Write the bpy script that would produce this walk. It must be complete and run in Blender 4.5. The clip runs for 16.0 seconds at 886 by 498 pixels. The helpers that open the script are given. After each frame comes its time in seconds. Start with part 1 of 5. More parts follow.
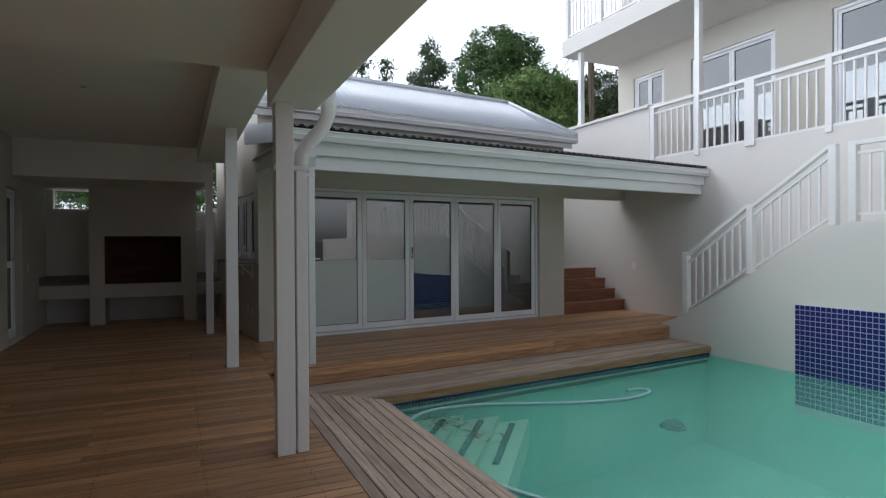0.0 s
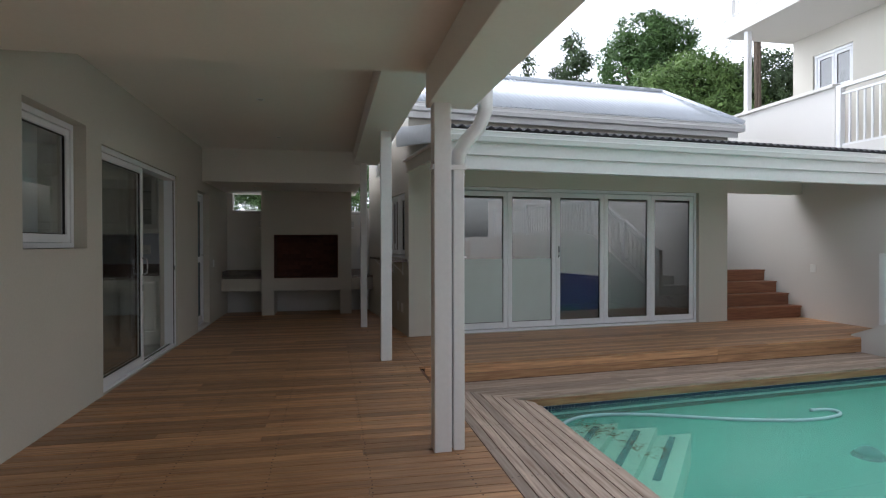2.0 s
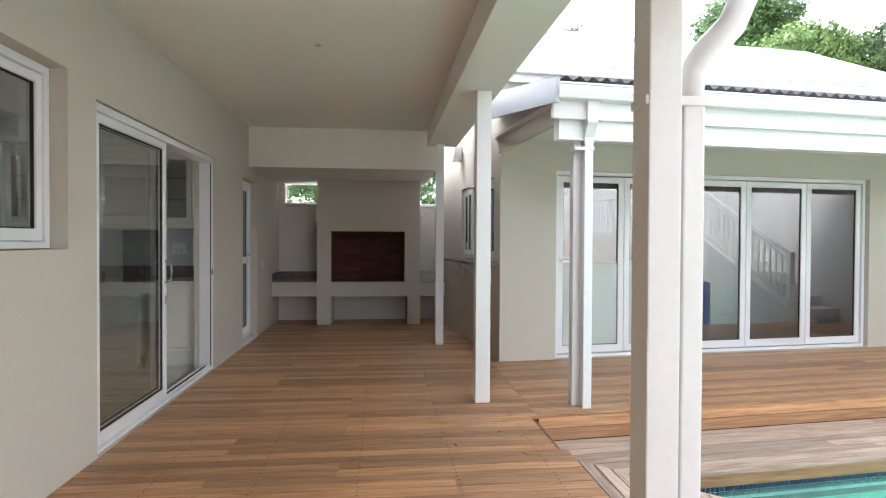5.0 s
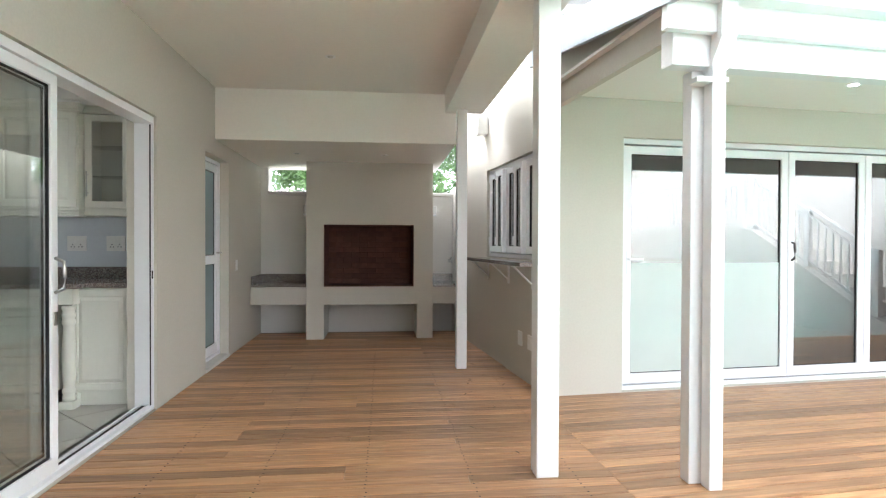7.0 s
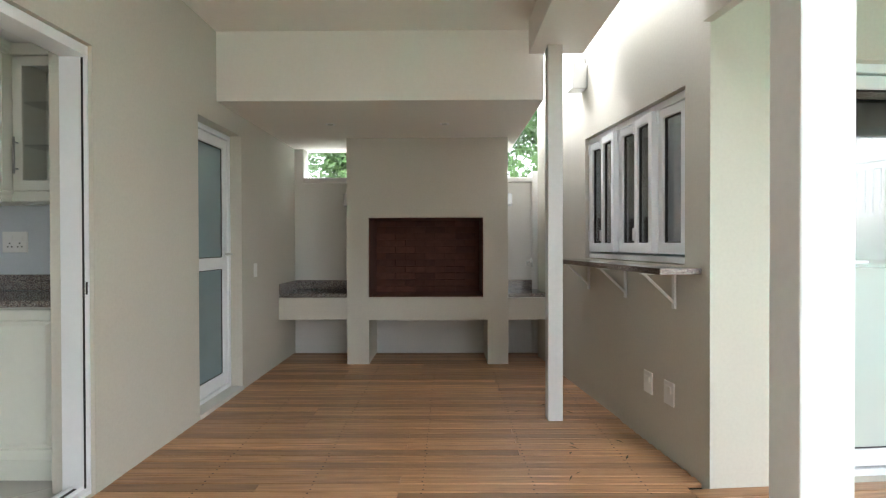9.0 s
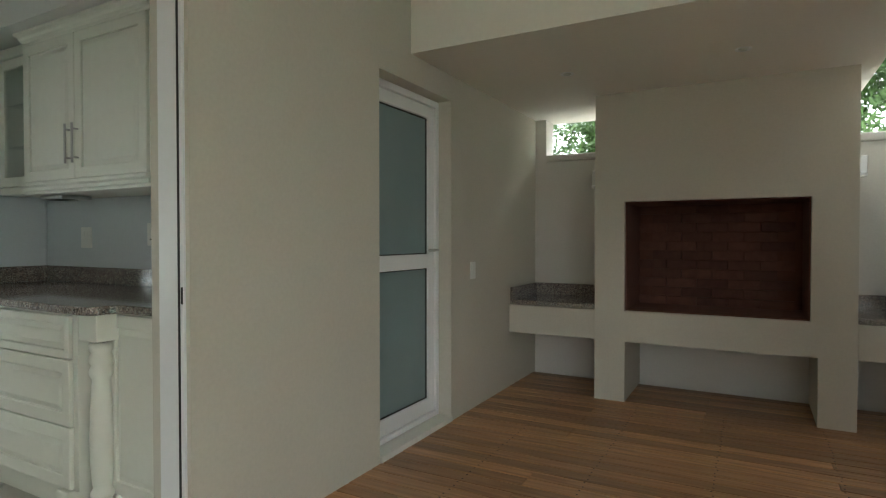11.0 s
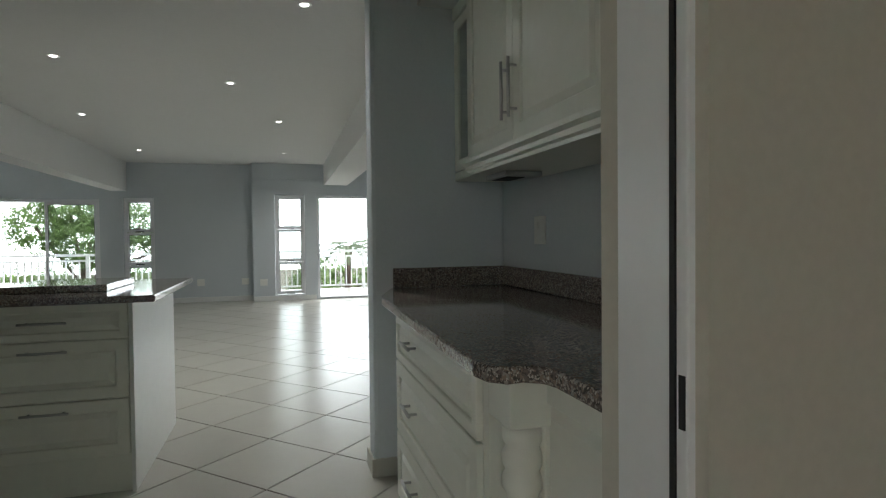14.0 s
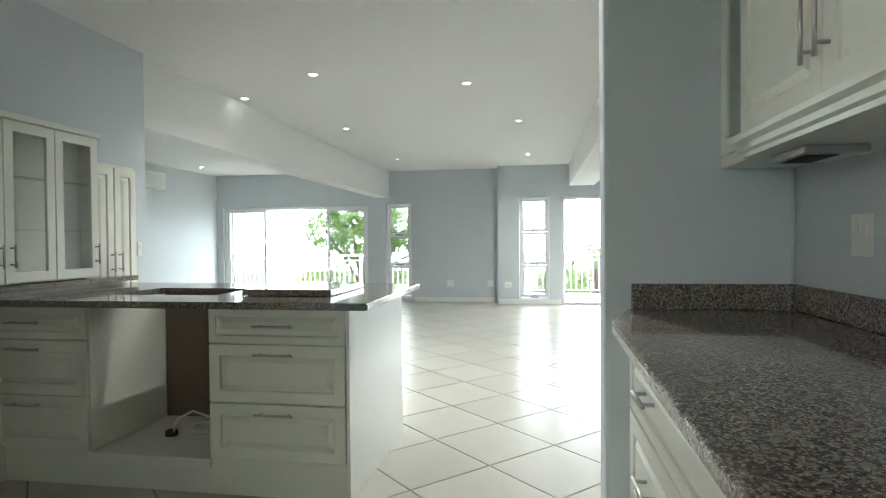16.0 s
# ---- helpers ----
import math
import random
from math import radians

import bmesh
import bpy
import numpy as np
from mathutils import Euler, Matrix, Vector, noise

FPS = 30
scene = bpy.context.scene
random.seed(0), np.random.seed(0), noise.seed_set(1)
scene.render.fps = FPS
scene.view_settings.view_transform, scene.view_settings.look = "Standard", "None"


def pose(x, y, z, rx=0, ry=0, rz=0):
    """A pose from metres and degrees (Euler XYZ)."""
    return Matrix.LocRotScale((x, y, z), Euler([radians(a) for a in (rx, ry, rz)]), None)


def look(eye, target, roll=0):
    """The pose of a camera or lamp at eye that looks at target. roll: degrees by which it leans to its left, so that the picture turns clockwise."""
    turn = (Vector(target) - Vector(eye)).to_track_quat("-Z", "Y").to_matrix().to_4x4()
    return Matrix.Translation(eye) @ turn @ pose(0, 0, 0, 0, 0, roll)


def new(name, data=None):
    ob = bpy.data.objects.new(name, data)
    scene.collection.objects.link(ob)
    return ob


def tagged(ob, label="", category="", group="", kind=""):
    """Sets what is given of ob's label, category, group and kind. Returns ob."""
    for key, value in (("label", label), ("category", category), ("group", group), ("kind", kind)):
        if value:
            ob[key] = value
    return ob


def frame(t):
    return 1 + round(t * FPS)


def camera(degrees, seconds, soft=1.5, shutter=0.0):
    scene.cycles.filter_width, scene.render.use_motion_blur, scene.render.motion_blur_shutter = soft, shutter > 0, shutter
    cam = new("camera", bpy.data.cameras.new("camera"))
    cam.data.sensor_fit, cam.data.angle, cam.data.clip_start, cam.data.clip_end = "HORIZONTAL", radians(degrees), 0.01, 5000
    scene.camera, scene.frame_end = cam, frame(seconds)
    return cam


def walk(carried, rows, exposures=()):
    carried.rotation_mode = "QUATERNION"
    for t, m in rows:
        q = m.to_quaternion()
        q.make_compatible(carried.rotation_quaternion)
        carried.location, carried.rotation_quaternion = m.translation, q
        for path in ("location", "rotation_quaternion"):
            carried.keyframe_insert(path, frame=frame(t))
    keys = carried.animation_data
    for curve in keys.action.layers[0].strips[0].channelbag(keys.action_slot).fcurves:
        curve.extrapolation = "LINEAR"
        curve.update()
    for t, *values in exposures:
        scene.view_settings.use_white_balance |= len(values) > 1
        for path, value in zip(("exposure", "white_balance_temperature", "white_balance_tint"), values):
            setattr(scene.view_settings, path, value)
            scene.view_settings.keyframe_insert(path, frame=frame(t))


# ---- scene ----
cam = camera(75.8, 16.0, 1.2)
PATH = [
    (0, (0.421, -0.257, 1.288), (1.267, 1.555, 1.273), -0.3),
    (0.5, (0.412, -0.236, 1.295), (1.141, 1.626, 1.278), -0.2),
    (1, (0.395, -0.199, 1.286), (1.007, 1.705, 1.271), -0.2),
    (1.5, (0.358, -0.158, 1.288), (0.858, 1.778, 1.27), -0.1),
    (2, (0.338, -0.139, 1.292), (0.727, 1.823, 1.273), -0.1),
    (2.5, (0.323, -0.071, 1.293), (0.623, 1.906, 1.273), -0.1),
    (3, (0.256, 0.112, 1.301), (0.498, 2.098, 1.279), 0.1),
    (3.5, (0.178, 0.346, 1.327), (0.411, 2.332, 1.302), 0.1),
    (4, (0.196, 0.696, 1.325), (0.422, 2.684, 1.298), 0.2),
    (4.5, (0.189, 1.083, 1.316), (0.397, 3.072, 1.287), 0.3),
    (4.7, (0.155, 1.286, 1.319), (0.366, 3.274, 1.29), 0.3),
    (7, (0.083, 3.234, 1.232), (0.293, 5.223, 1.21), 0.2),
    (7.5, (0.064, 3.669, 1.234), (0.278, 5.658, 1.21), 0.2),
    (8, (0.086, 4.113, 1.217), (0.289, 6.103, 1.187), 0.2),
    (8.2, (0.086, 4.272, 1.21), (0.266, 6.264, 1.186), 0.1),
    (10.5, (0.243, 6.0, 1.193), (-0.439, 7.879, 1.165), 0.0),
    (11, (0.161, 6.295, 1.189), (-0.798, 8.05, 1.154), 0.0),
    (11.5, (-0.001, 6.511, 1.173), (-1.264, 8.061, 1.127), -0.1),
    (12, (-0.242, 6.685, 1.165), (-1.668, 8.086, 1.129), -0.1),
    (12.5, (-0.441, 6.858, 1.17), (-2.011, 8.096, 1.122), -0.3),
    (13, (-0.649, 7.008, 1.179), (-2.403, 7.969, 1.127), -0.7),
    (13.5, (-0.882, 7.103, 1.176), (-2.746, 7.827, 1.129), -0.6),
    (14, (-1.068, 7.182, 1.177), (-2.993, 7.725, 1.131), -0.6),
    (14.5, (-1.219, 7.279, 1.192), (-3.196, 7.577, 1.149), -0.7),
    (15, (-1.326, 7.338, 1.188), (-3.325, 7.37, 1.151), -0.7),
    (15.5, (-1.45, 7.34, 1.192), (-3.445, 7.204, 1.157), -0.6),
    (16, (-1.538, 7.335, 1.194), (-3.512, 7.016, 1.163), -0.5),
]
EXPOSURES = [(0, 0.2, 5950, 12), (1.5, 0.38, 5950, 12), (2.5, 1.38, 6050, 14), (3.5, 2.0, 6100, 14), (4.5, 2.33, 6100, 14), (7, 3.33, 6000, 10), (8.2, 3.4, 6050, 10), (10.5, 2.7, 6200, 2), (11, 2.56, 6400, 2), (12.5, 2.2, 6450, 6), (13.5, 1.55, 6450, 6), (14.5, 1.85, 6250, 5), (15, 2.22, 6250, 5), (15.5, 2.68, 6250, 4), (16, 2.95, 6250, 4)]
walk(cam, [(t, look(eye, target, roll)) for t, eye, target, roll in PATH], EXPOSURES)

# ---- world, sun and exposure ----
world = bpy.data.worlds.new("sky")
scene.world = world
world.use_nodes = True
wn = world.node_tree
sky = wn.nodes.new("ShaderNodeTexSky")
sky.sky_type = "NISHITA"
sky.sun_disc = False
sky.sun_elevation, sky.sun_rotation = radians(52), radians(325)
sky.dust_density, sky.ozone_density, sky.air_density = 3.0, 1.0, 1.3
hsv = wn.nodes.new("ShaderNodeHueSaturation")
hsv.inputs["Saturation"].default_value = 0.2
wn.links.new(sky.outputs[0], hsv.inputs["Color"])
wn.links.new(hsv.outputs[0], wn.nodes["Background"].inputs[0])
wn.nodes["Background"].inputs[1].default_value = 0.14
sun_data = bpy.data.lights.new("sun", "SUN")
sun_data.energy, sun_data.angle, sun_data.color = 1.0, radians(40), (1.0, 0.97, 0.93)
sun = new("sun", sun_data)
sun.matrix_world = look((-8, 20, 40), (-8 + 5.7, 20 - 8.2, 27.2))

# ---- materials ----


def mat(name, color, rough=0.6, metal=0.0, spec=0.5, grain=0.0, scale=20.0, bump=0.0, stain=0.0, stain_scale=1.2,
        tint=None, rand=0.0, stretch=None, coat=0.0):
    """Principled material with two scales of colour variation and a fine bump."""
    m = bpy.data.materials.new(name)
    m.use_nodes = True
    nt = m.node_tree
    p = nt.nodes["Principled BSDF"]
    p.inputs["Roughness"].default_value = rough
    p.inputs["Metallic"].default_value = metal
    p.inputs["Specular IOR Level"].default_value = spec
    p.inputs["Coat Weight"].default_value = coat
    base = (*color, 1)
    tc = nt.nodes.new("ShaderNodeTexCoord")
    mp = nt.nodes.new("ShaderNodeMapping")
    nt.links.new(tc.outputs["Object"], mp.inputs[0])
    if stretch:
        mp.inputs["Scale"].default_value = stretch
    if rand:
        oi = nt.nodes.new("ShaderNodeObjectInfo")
        sc = nt.nodes.new("ShaderNodeVectorMath")
        sc.operation = "SCALE"
        sc.inputs[0].default_value = (31.0, 17.0, 7.0)
        nt.links.new(oi.outputs["Random"], sc.inputs["Scale"])
        nt.links.new(sc.outputs[0], mp.inputs["Location"])
    n1 = nt.nodes.new("ShaderNodeTexNoise")
    n1.inputs["Scale"].default_value = scale
    n1.inputs["Detail"].default_value = 6
    nt.links.new(mp.outputs[0], n1.inputs["Vector"])
    n2 = nt.nodes.new("ShaderNodeTexNoise")
    n2.inputs["Scale"].default_value = stain_scale
    n2.inputs["Detail"].default_value = 4
    nt.links.new(mp.outputs[0], n2.inputs["Vector"])
    a = nt.nodes.new("ShaderNodeMix")
    a.data_type = "RGBA"
    a.inputs[6].default_value = base
    a.inputs[7].default_value = (*(tint or [c * 0.6 for c in color]), 1)
    r1 = nt.nodes.new("ShaderNodeMapRange")
    r1.inputs[1].default_value, r1.inputs[2].default_value = 0.35, 0.7
    r1.inputs[3].default_value, r1.inputs[4].default_value = 0.0, grain
    nt.links.new(n1.outputs[0], r1.inputs[0])
    nt.links.new(r1.outputs[0], a.inputs[0])
    b = nt.nodes.new("ShaderNodeMix")
    b.data_type = "RGBA"
    b.inputs[7].default_value = (*[c * 0.72 for c in color], 1)
    r2 = nt.nodes.new("ShaderNodeMapRange")
    r2.inputs[1].default_value, r2.inputs[2].default_value = 0.4, 0.75
    r2.inputs[3].default_value, r2.inputs[4].default_value = 0.0, stain
    nt.links.new(n2.outputs[0], r2.inputs[0])
    nt.links.new(r2.outputs[0], b.inputs[0])
    nt.links.new(a.outputs[2], b.inputs[6])
    last = b.outputs[2]
    if rand:
        h = nt.nodes.new("ShaderNodeHueSaturation")
        mr = nt.nodes.new("ShaderNodeMapRange")
        mr.inputs[3].default_value, mr.inputs[4].default_value = 1 - rand, 1 + rand
        nt.links.new(oi.outputs["Random"], mr.inputs[0])
        nt.links.new(mr.outputs[0], h.inputs["Value"])
        nt.links.new(last, h.inputs["Color"])
        last = h.outputs[0]
    nt.links.new(last, p.inputs["Base Color"])
    if bump:
        bp = nt.nodes.new("ShaderNodeBump")
        bp.inputs["Strength"].default_value = bump
        bp.inputs["Distance"].default_value = 0.01
        nt.links.new(n1.outputs[0], bp.inputs["Height"])
        nt.links.new(bp.outputs[0], p.inputs["Normal"])
    return m


def glass_mat(name, tint=(0.94, 0.96, 0.95), gloss=0.0, f0=0.10):
    """Clear pane: transparent, with a sheen that grows towards grazing."""
    m = bpy.data.materials.new(name)
    m.use_nodes = True
    nt = m.node_tree
    nt.nodes.remove(nt.nodes["Principled BSDF"])
    tr = nt.nodes.new("ShaderNodeBsdfTransparent")
    tr.inputs[0].default_value = (*tint, 1)
    gl = nt.nodes.new("ShaderNodeBsdfGlossy")
    gl.inputs["Roughness"].default_value = gloss
    lw = nt.nodes.new("ShaderNodeLayerWeight")
    lw.inputs[0].default_value = 0.5
    pw = nt.nodes.new("ShaderNodeMath")
    pw.operation = "POWER"
    pw.inputs[1].default_value = 4.0
    nt.links.new(lw.outputs["Facing"], pw.inputs[0])
    fr = nt.nodes.new("ShaderNodeMath")
    fr.operation = "MULTIPLY_ADD"
    fr.inputs[1].default_value, fr.inputs[2].default_value = 1 - f0, f0
    nt.links.new(pw.outputs[0], fr.inputs[0])
    mx = nt.nodes.new("ShaderNodeMixShader")
    nt.links.new(fr.outputs[0], mx.inputs[0])
    nt.links.new(tr.outputs[0], mx.inputs[1])
    nt.links.new(gl.outputs[0], mx.inputs[2])
    nt.links.new(mx.outputs[0], nt.nodes["Material Output"].inputs[0])
    return m


def emit_mat(name, color, strength):
    m = bpy.data.materials.new(name)
    m.use_nodes = True
    p = m.node_tree.nodes["Principled BSDF"]
    p.inputs["Base Color"].default_value = (*color, 1)
    p.inputs["Emission Color"].default_value = (*color, 1)
    p.inputs["Emission Strength"].default_value = strength
    return m


PLASTER = mat("warm_plaster", (0.595, 0.565, 0.495), 0.85, grain=0.12, scale=60, bump=0.06, stain=0.16, stain_scale=0.7)
PLASTER_LIGHT = mat("pale_plaster", (0.70, 0.68, 0.64), 0.85, grain=0.1, scale=60, bump=0.12, stain=0.15, stain_scale=0.6)
SOFFIT = mat("soffit_paint", (0.86, 0.835, 0.785), 0.85, grain=0.06, scale=40, bump=0.06, stain=0.06)
WHITE = mat("white_gloss_paint", (0.80, 0.80, 0.79), 0.4, grain=0.1, scale=30, bump=0.04, stain=0.1, stain_scale=3)
ALU = mat("white_powder_coat", (0.82, 0.83, 0.85), 0.32, grain=0.05, scale=50, stain=0.06, stain_scale=4)
SEAL = mat("black_rubber_seal", (0.02, 0.02, 0.022), 0.7, grain=0.2, scale=80)
DECK = mat("hardwood_deck", (0.55, 0.305, 0.15), 0.40, grain=0.85, scale=9, bump=0.3, stain=0.75, stain_scale=2.2,
           tint=(0.23, 0.105, 0.047), rand=0.36, stretch=(0.35, 6, 6))
DECK_GREY = mat("weathered_deck", (0.56, 0.44, 0.35), 0.6, grain=0.9, scale=9, bump=0.35, stain=0.8, stain_scale=2.2,
                tint=(0.22, 0.14, 0.095), rand=0.22, stretch=(0.35, 6, 6))
DECK_RED = mat("oiled_red_boards", (0.29, 0.13, 0.065), 0.45, grain=0.8, scale=9, bump=0.2, stain=0.4,
               tint=(0.14, 0.045, 0.025), rand=0.25, stretch=(0.35, 6, 6))
DARK = mat("dark_underside", (0.03, 0.025, 0.02), 0.9, grain=0.3)
GLASS = glass_mat("window_glass")
GLASS_DOOR = glass_mat("folding_door_glass", (0.50, 0.53, 0.53), 0.0, 0.22)
GLASS_DARK = glass_mat("tinted_glass", (0.70, 0.74, 0.75), 0.02, 0.24)
GLASS_CLEAR = glass_mat("cabinet_glass", (0.97, 0.985, 0.98), 0.02, 0.03)
FILM = mat("frosted_film", (0.54, 0.60, 0.57), 0.25, grain=0.08, scale=4, stain=0.1)
LEAF_MID = mat("mid_green_leaves", (0.115, 0.215, 0.06), 0.55, grain=0.8, scale=1.2, tint=(0.06, 0.12, 0.03), stain=0.4, stain_scale=0.5)
GLASS_FROST = mat("frosted_glass", (0.24, 0.32, 0.335), 0.22, grain=0.15, scale=3, stain=0.3, stain_scale=0.8)
ROOF = mat("painted_roof_sheet", (0.66, 0.70, 0.75), 0.45, metal=0.15, grain=0.15, scale=12, stain=0.35, stain_scale=0.9)
ROOF_DARK = mat("grey_fibre_sheet", (0.13, 0.135, 0.14), 0.8, grain=0.4, scale=14, stain=0.4)
# near-black colour for the shadow gap between roof sheet and gutter
EAVE_SHADE = mat("eave_gap_shade", (0.06, 0.065, 0.07), 0.6, grain=0.3)
STEEL = mat("brushed_steel", (0.55, 0.55, 0.54), 0.28, metal=1.0, grain=0.3, scale=90, stretch=(1, 1, 12))
BRICK = mat("firebox_red_brick", (0.15, 0.062, 0.043), 0.85, grain=0.6, scale=14, bump=0.3, stain=0.5, tint=(0.07, 0.025, 0.018), rand=0.25)
FIREBOX_LINING = mat("firebox_mortar", (0.15, 0.06, 0.04), 0.95, grain=0.5, bump=0.3)
CAB = mat("cream_lacquer", (0.79, 0.79, 0.71), 0.38, grain=0.06, scale=30, bump=0.02, stain=0.08)
CAB_IN = mat("cabinet_lining", (0.62, 0.63, 0.60), 0.6, grain=0.1, scale=30)
WALL_IN = mat("grey_blue_wall_paint", (0.61, 0.65, 0.68), 0.75, grain=0.08, scale=60, bump=0.06, stain=0.1)
CEIL_IN = mat("white_ceiling_paint", (0.80, 0.80, 0.79), 0.8, grain=0.05, scale=50, bump=0.04, stain=0.05)
TILE = mat("glazed_cream_tile", (0.46, 0.445, 0.40), 0.28, grain=0.25, scale=5, bump=0.02, stain=0.2, stain_scale=0.8,
           tint=(0.38, 0.355, 0.31), rand=0.06)
TILE.node_tree.nodes["Principled BSDF"].inputs["Specular IOR Level"].default_value = 0.28
GROUT = mat("tile_grout", (0.13, 0.115, 0.10), 0.9, grain=0.4, scale=40)
PLASTIC = mat("white_plastic", (0.80, 0.80, 0.77), 0.35, grain=0.06, scale=20)
HOSE = mat("pool_hose", (0.36, 0.55, 0.56), 0.45, grain=0.2, scale=30)
BLUE = mat("blue_mosaic", (0.022, 0.03, 0.20), 0.18, grain=0.5, scale=25, stain=0.4, tint=(0.01, 0.012, 0.09), stain_scale=9)
MOSAIC_DARK = mat("dark_mosaic", (0.02, 0.035, 0.08), 0.2, grain=0.5, scale=25, tint=(0.05, 0.08, 0.13))
GROUT_PALE = mat("pale_grout", (0.60, 0.62, 0.66), 0.9, grain=0.2, scale=60)
# the green of light through deep murky water, put into floor and walls
POOLBED = mat("water_green_pool_lining", (0.36, 0.75, 0.65), 0.8, grain=0.3, scale=6, stain=0.4, stain_scale=0.7)
POOLWALL = mat("pool_marbelite", (0.70, 0.80, 0.68), 0.7, grain=0.2, scale=8, stain=0.5, stain_scale=0.8)
LEAF = mat("green_leaves", (0.19, 0.30, 0.08), 0.55, grain=0.8, scale=1.2, tint=(0.07, 0.14, 0.03), stain=0.4, stain_scale=0.5)
LEAF_DARK = mat("dark_leaves", (0.10, 0.155, 0.06), 0.55, grain=0.8, scale=1.2, tint=(0.03, 0.055, 0.02))
BARK = mat("bark", (0.16, 0.12, 0.09), 0.9, grain=0.6, scale=10, bump=0.4)
CARD = mat("brown_cardboard", (0.28, 0.19, 0.11), 0.8, grain=0.3, scale=20)
SPOT = emit_mat("downlight_lens", (1.0, 0.97, 0.9), 6.0)


def granite():
    """Polished stone of brown, grey, cream and black crystals some millimetres across."""
    m = mat("speckled_granite", (0.15, 0.125, 0.112), 0.08, grain=0.5, scale=120, tint=(0.07, 0.06, 0.056), stain=0.2, stain_scale=9)
    nt = m.node_tree
    p = nt.nodes["Principled BSDF"]
    prev = p.inputs["Base Color"].links[0].from_socket
    tc = nt.nodes.new("ShaderNodeTexCoord")
    wob = nt.nodes.new("ShaderNodeTexNoise")
    wob.inputs["Scale"].default_value = 150
    nt.links.new(tc.outputs["Object"], wob.inputs["Vector"])
    add = nt.nodes.new("ShaderNodeVectorMath")
    add.operation = "MULTIPLY_ADD"
    add.inputs[1].default_value = (0.004, 0.004, 0.004)
    nt.links.new(wob.outputs["Color"], add.inputs[0])
    nt.links.new(tc.outputs["Object"], add.inputs[2])
    for sc, lo, col in ((150, 0.66, (0.215, 0.165, 0.135)), (190, 0.70, (0.07, 0.062, 0.058)), (210, 0.84, (0.33, 0.29, 0.255)), (130, 0.88, (0.25, 0.23, 0.215)), (300, 0.90, (0.42, 0.39, 0.36))):
        v = nt.nodes.new("ShaderNodeTexVoronoi")
        v.inputs["Scale"].default_value = sc
        nt.links.new(add.outputs[0], v.inputs["Vector"])
        hs = nt.nodes.new("ShaderNodeSeparateColor")
        nt.links.new(v.outputs["Color"], hs.inputs[0])
        g = nt.nodes.new("ShaderNodeMath")
        g.operation = "GREATER_THAN"
        g.inputs[1].default_value = lo
        nt.links.new(hs.outputs[0], g.inputs[0])
        mx = nt.nodes.new("ShaderNodeMix")
        mx.data_type = "RGBA"
        nt.links.new(g.outputs[0], mx.inputs[0])
        nt.links.new(prev, mx.inputs[6])
        mx.inputs[7].default_value = (*col, 1)
        prev = mx.outputs[2]
    nt.links.new(prev, p.inputs["Base Color"])
    return m


GRANITE = granite()


def water_mat():
    m = bpy.data.materials.new("green_pool_water")
    m.use_nodes = True
    nt = m.node_tree
    p = nt.nodes["Principled BSDF"]
    p.inputs["Base Color"].default_value = (0.29, 0.66, 0.56, 1)
    p.inputs["Roughness"].default_value = 0.04
    p.inputs["IOR"].default_value = 1.33
    tr = nt.nodes.new("ShaderNodeBsdfTransparent")
    tr.inputs[0].default_value = (0.86, 0.97, 0.93, 1)
    mx = nt.nodes.new("ShaderNodeMixShader")
    mx.inputs[0].default_value = 0.80
    n = nt.nodes.new("ShaderNodeTexNoise")
    n.inputs["Scale"].default_value = 3.0
    n.inputs["Detail"].default_value = 3
    tc = nt.nodes.new("ShaderNodeTexCoord")
    nt.links.new(tc.outputs["Object"], n.inputs["Vector"])
    b = nt.nodes.new("ShaderNodeBump")
    b.inputs["Strength"].default_value = 0.10
    b.inputs["Distance"].default_value = 0.02
    nt.links.new(n.outputs[0], b.inputs["Height"])
    nt.links.new(b.outputs[0], p.inputs["Normal"])
    nt.links.new(p.outputs[0], mx.inputs[1])
    nt.links.new(tr.outputs[0], mx.inputs[2])
    nt.links.new(mx.outputs[0], nt.nodes["Material Output"].inputs[0])
    return m


WATER = water_mat()

# ---- mesh helpers ----


def bx(bm, x0, x1, y0, y1, z0, z1, bev=0.0):
    """Adds a box, with bevelled edges if wanted."""
    vs = [bm.verts.new((x, y, z)) for z in (z0, z1) for y in (y0, y1) for x in (x0, x1)]
    fs = [bm.faces.new([vs[i] for i in f]) for f in
          ((0, 2, 3, 1), (4, 5, 7, 6), (0, 1, 5, 4), (2, 6, 7, 3), (0, 4, 6, 2), (1, 3, 7, 5))]
    if bev:
        es = list({e for f in fs for e in f.edges})
        bmesh.ops.bevel(bm, geom=es, offset=bev, segments=2, affect="EDGES", profile=0.6)
    return bm


def box(x0, x1, y0, y1, z0, z1, bev=0.0):
    return bx(bmesh.new(), x0, x1, y0, y1, z0, z1, bev)


def prism(poly, z0, z1):
    """A flat plate with the outline poly, from z0 to z1."""
    bm = bmesh.new()
    lo = [bm.verts.new((x, y, z0)) for x, y in poly]
    hi = [bm.verts.new((x, y, z1)) for x, y in poly]
    bm.faces.new(hi)
    bm.faces.new(lo[::-1])
    n = len(poly)
    for i in range(n):
        bm.faces.new((lo[i], lo[(i + 1) % n], hi[(i + 1) % n], hi[i]))
    bmesh.ops.recalc_face_normals(bm, faces=bm.faces)
    return bm


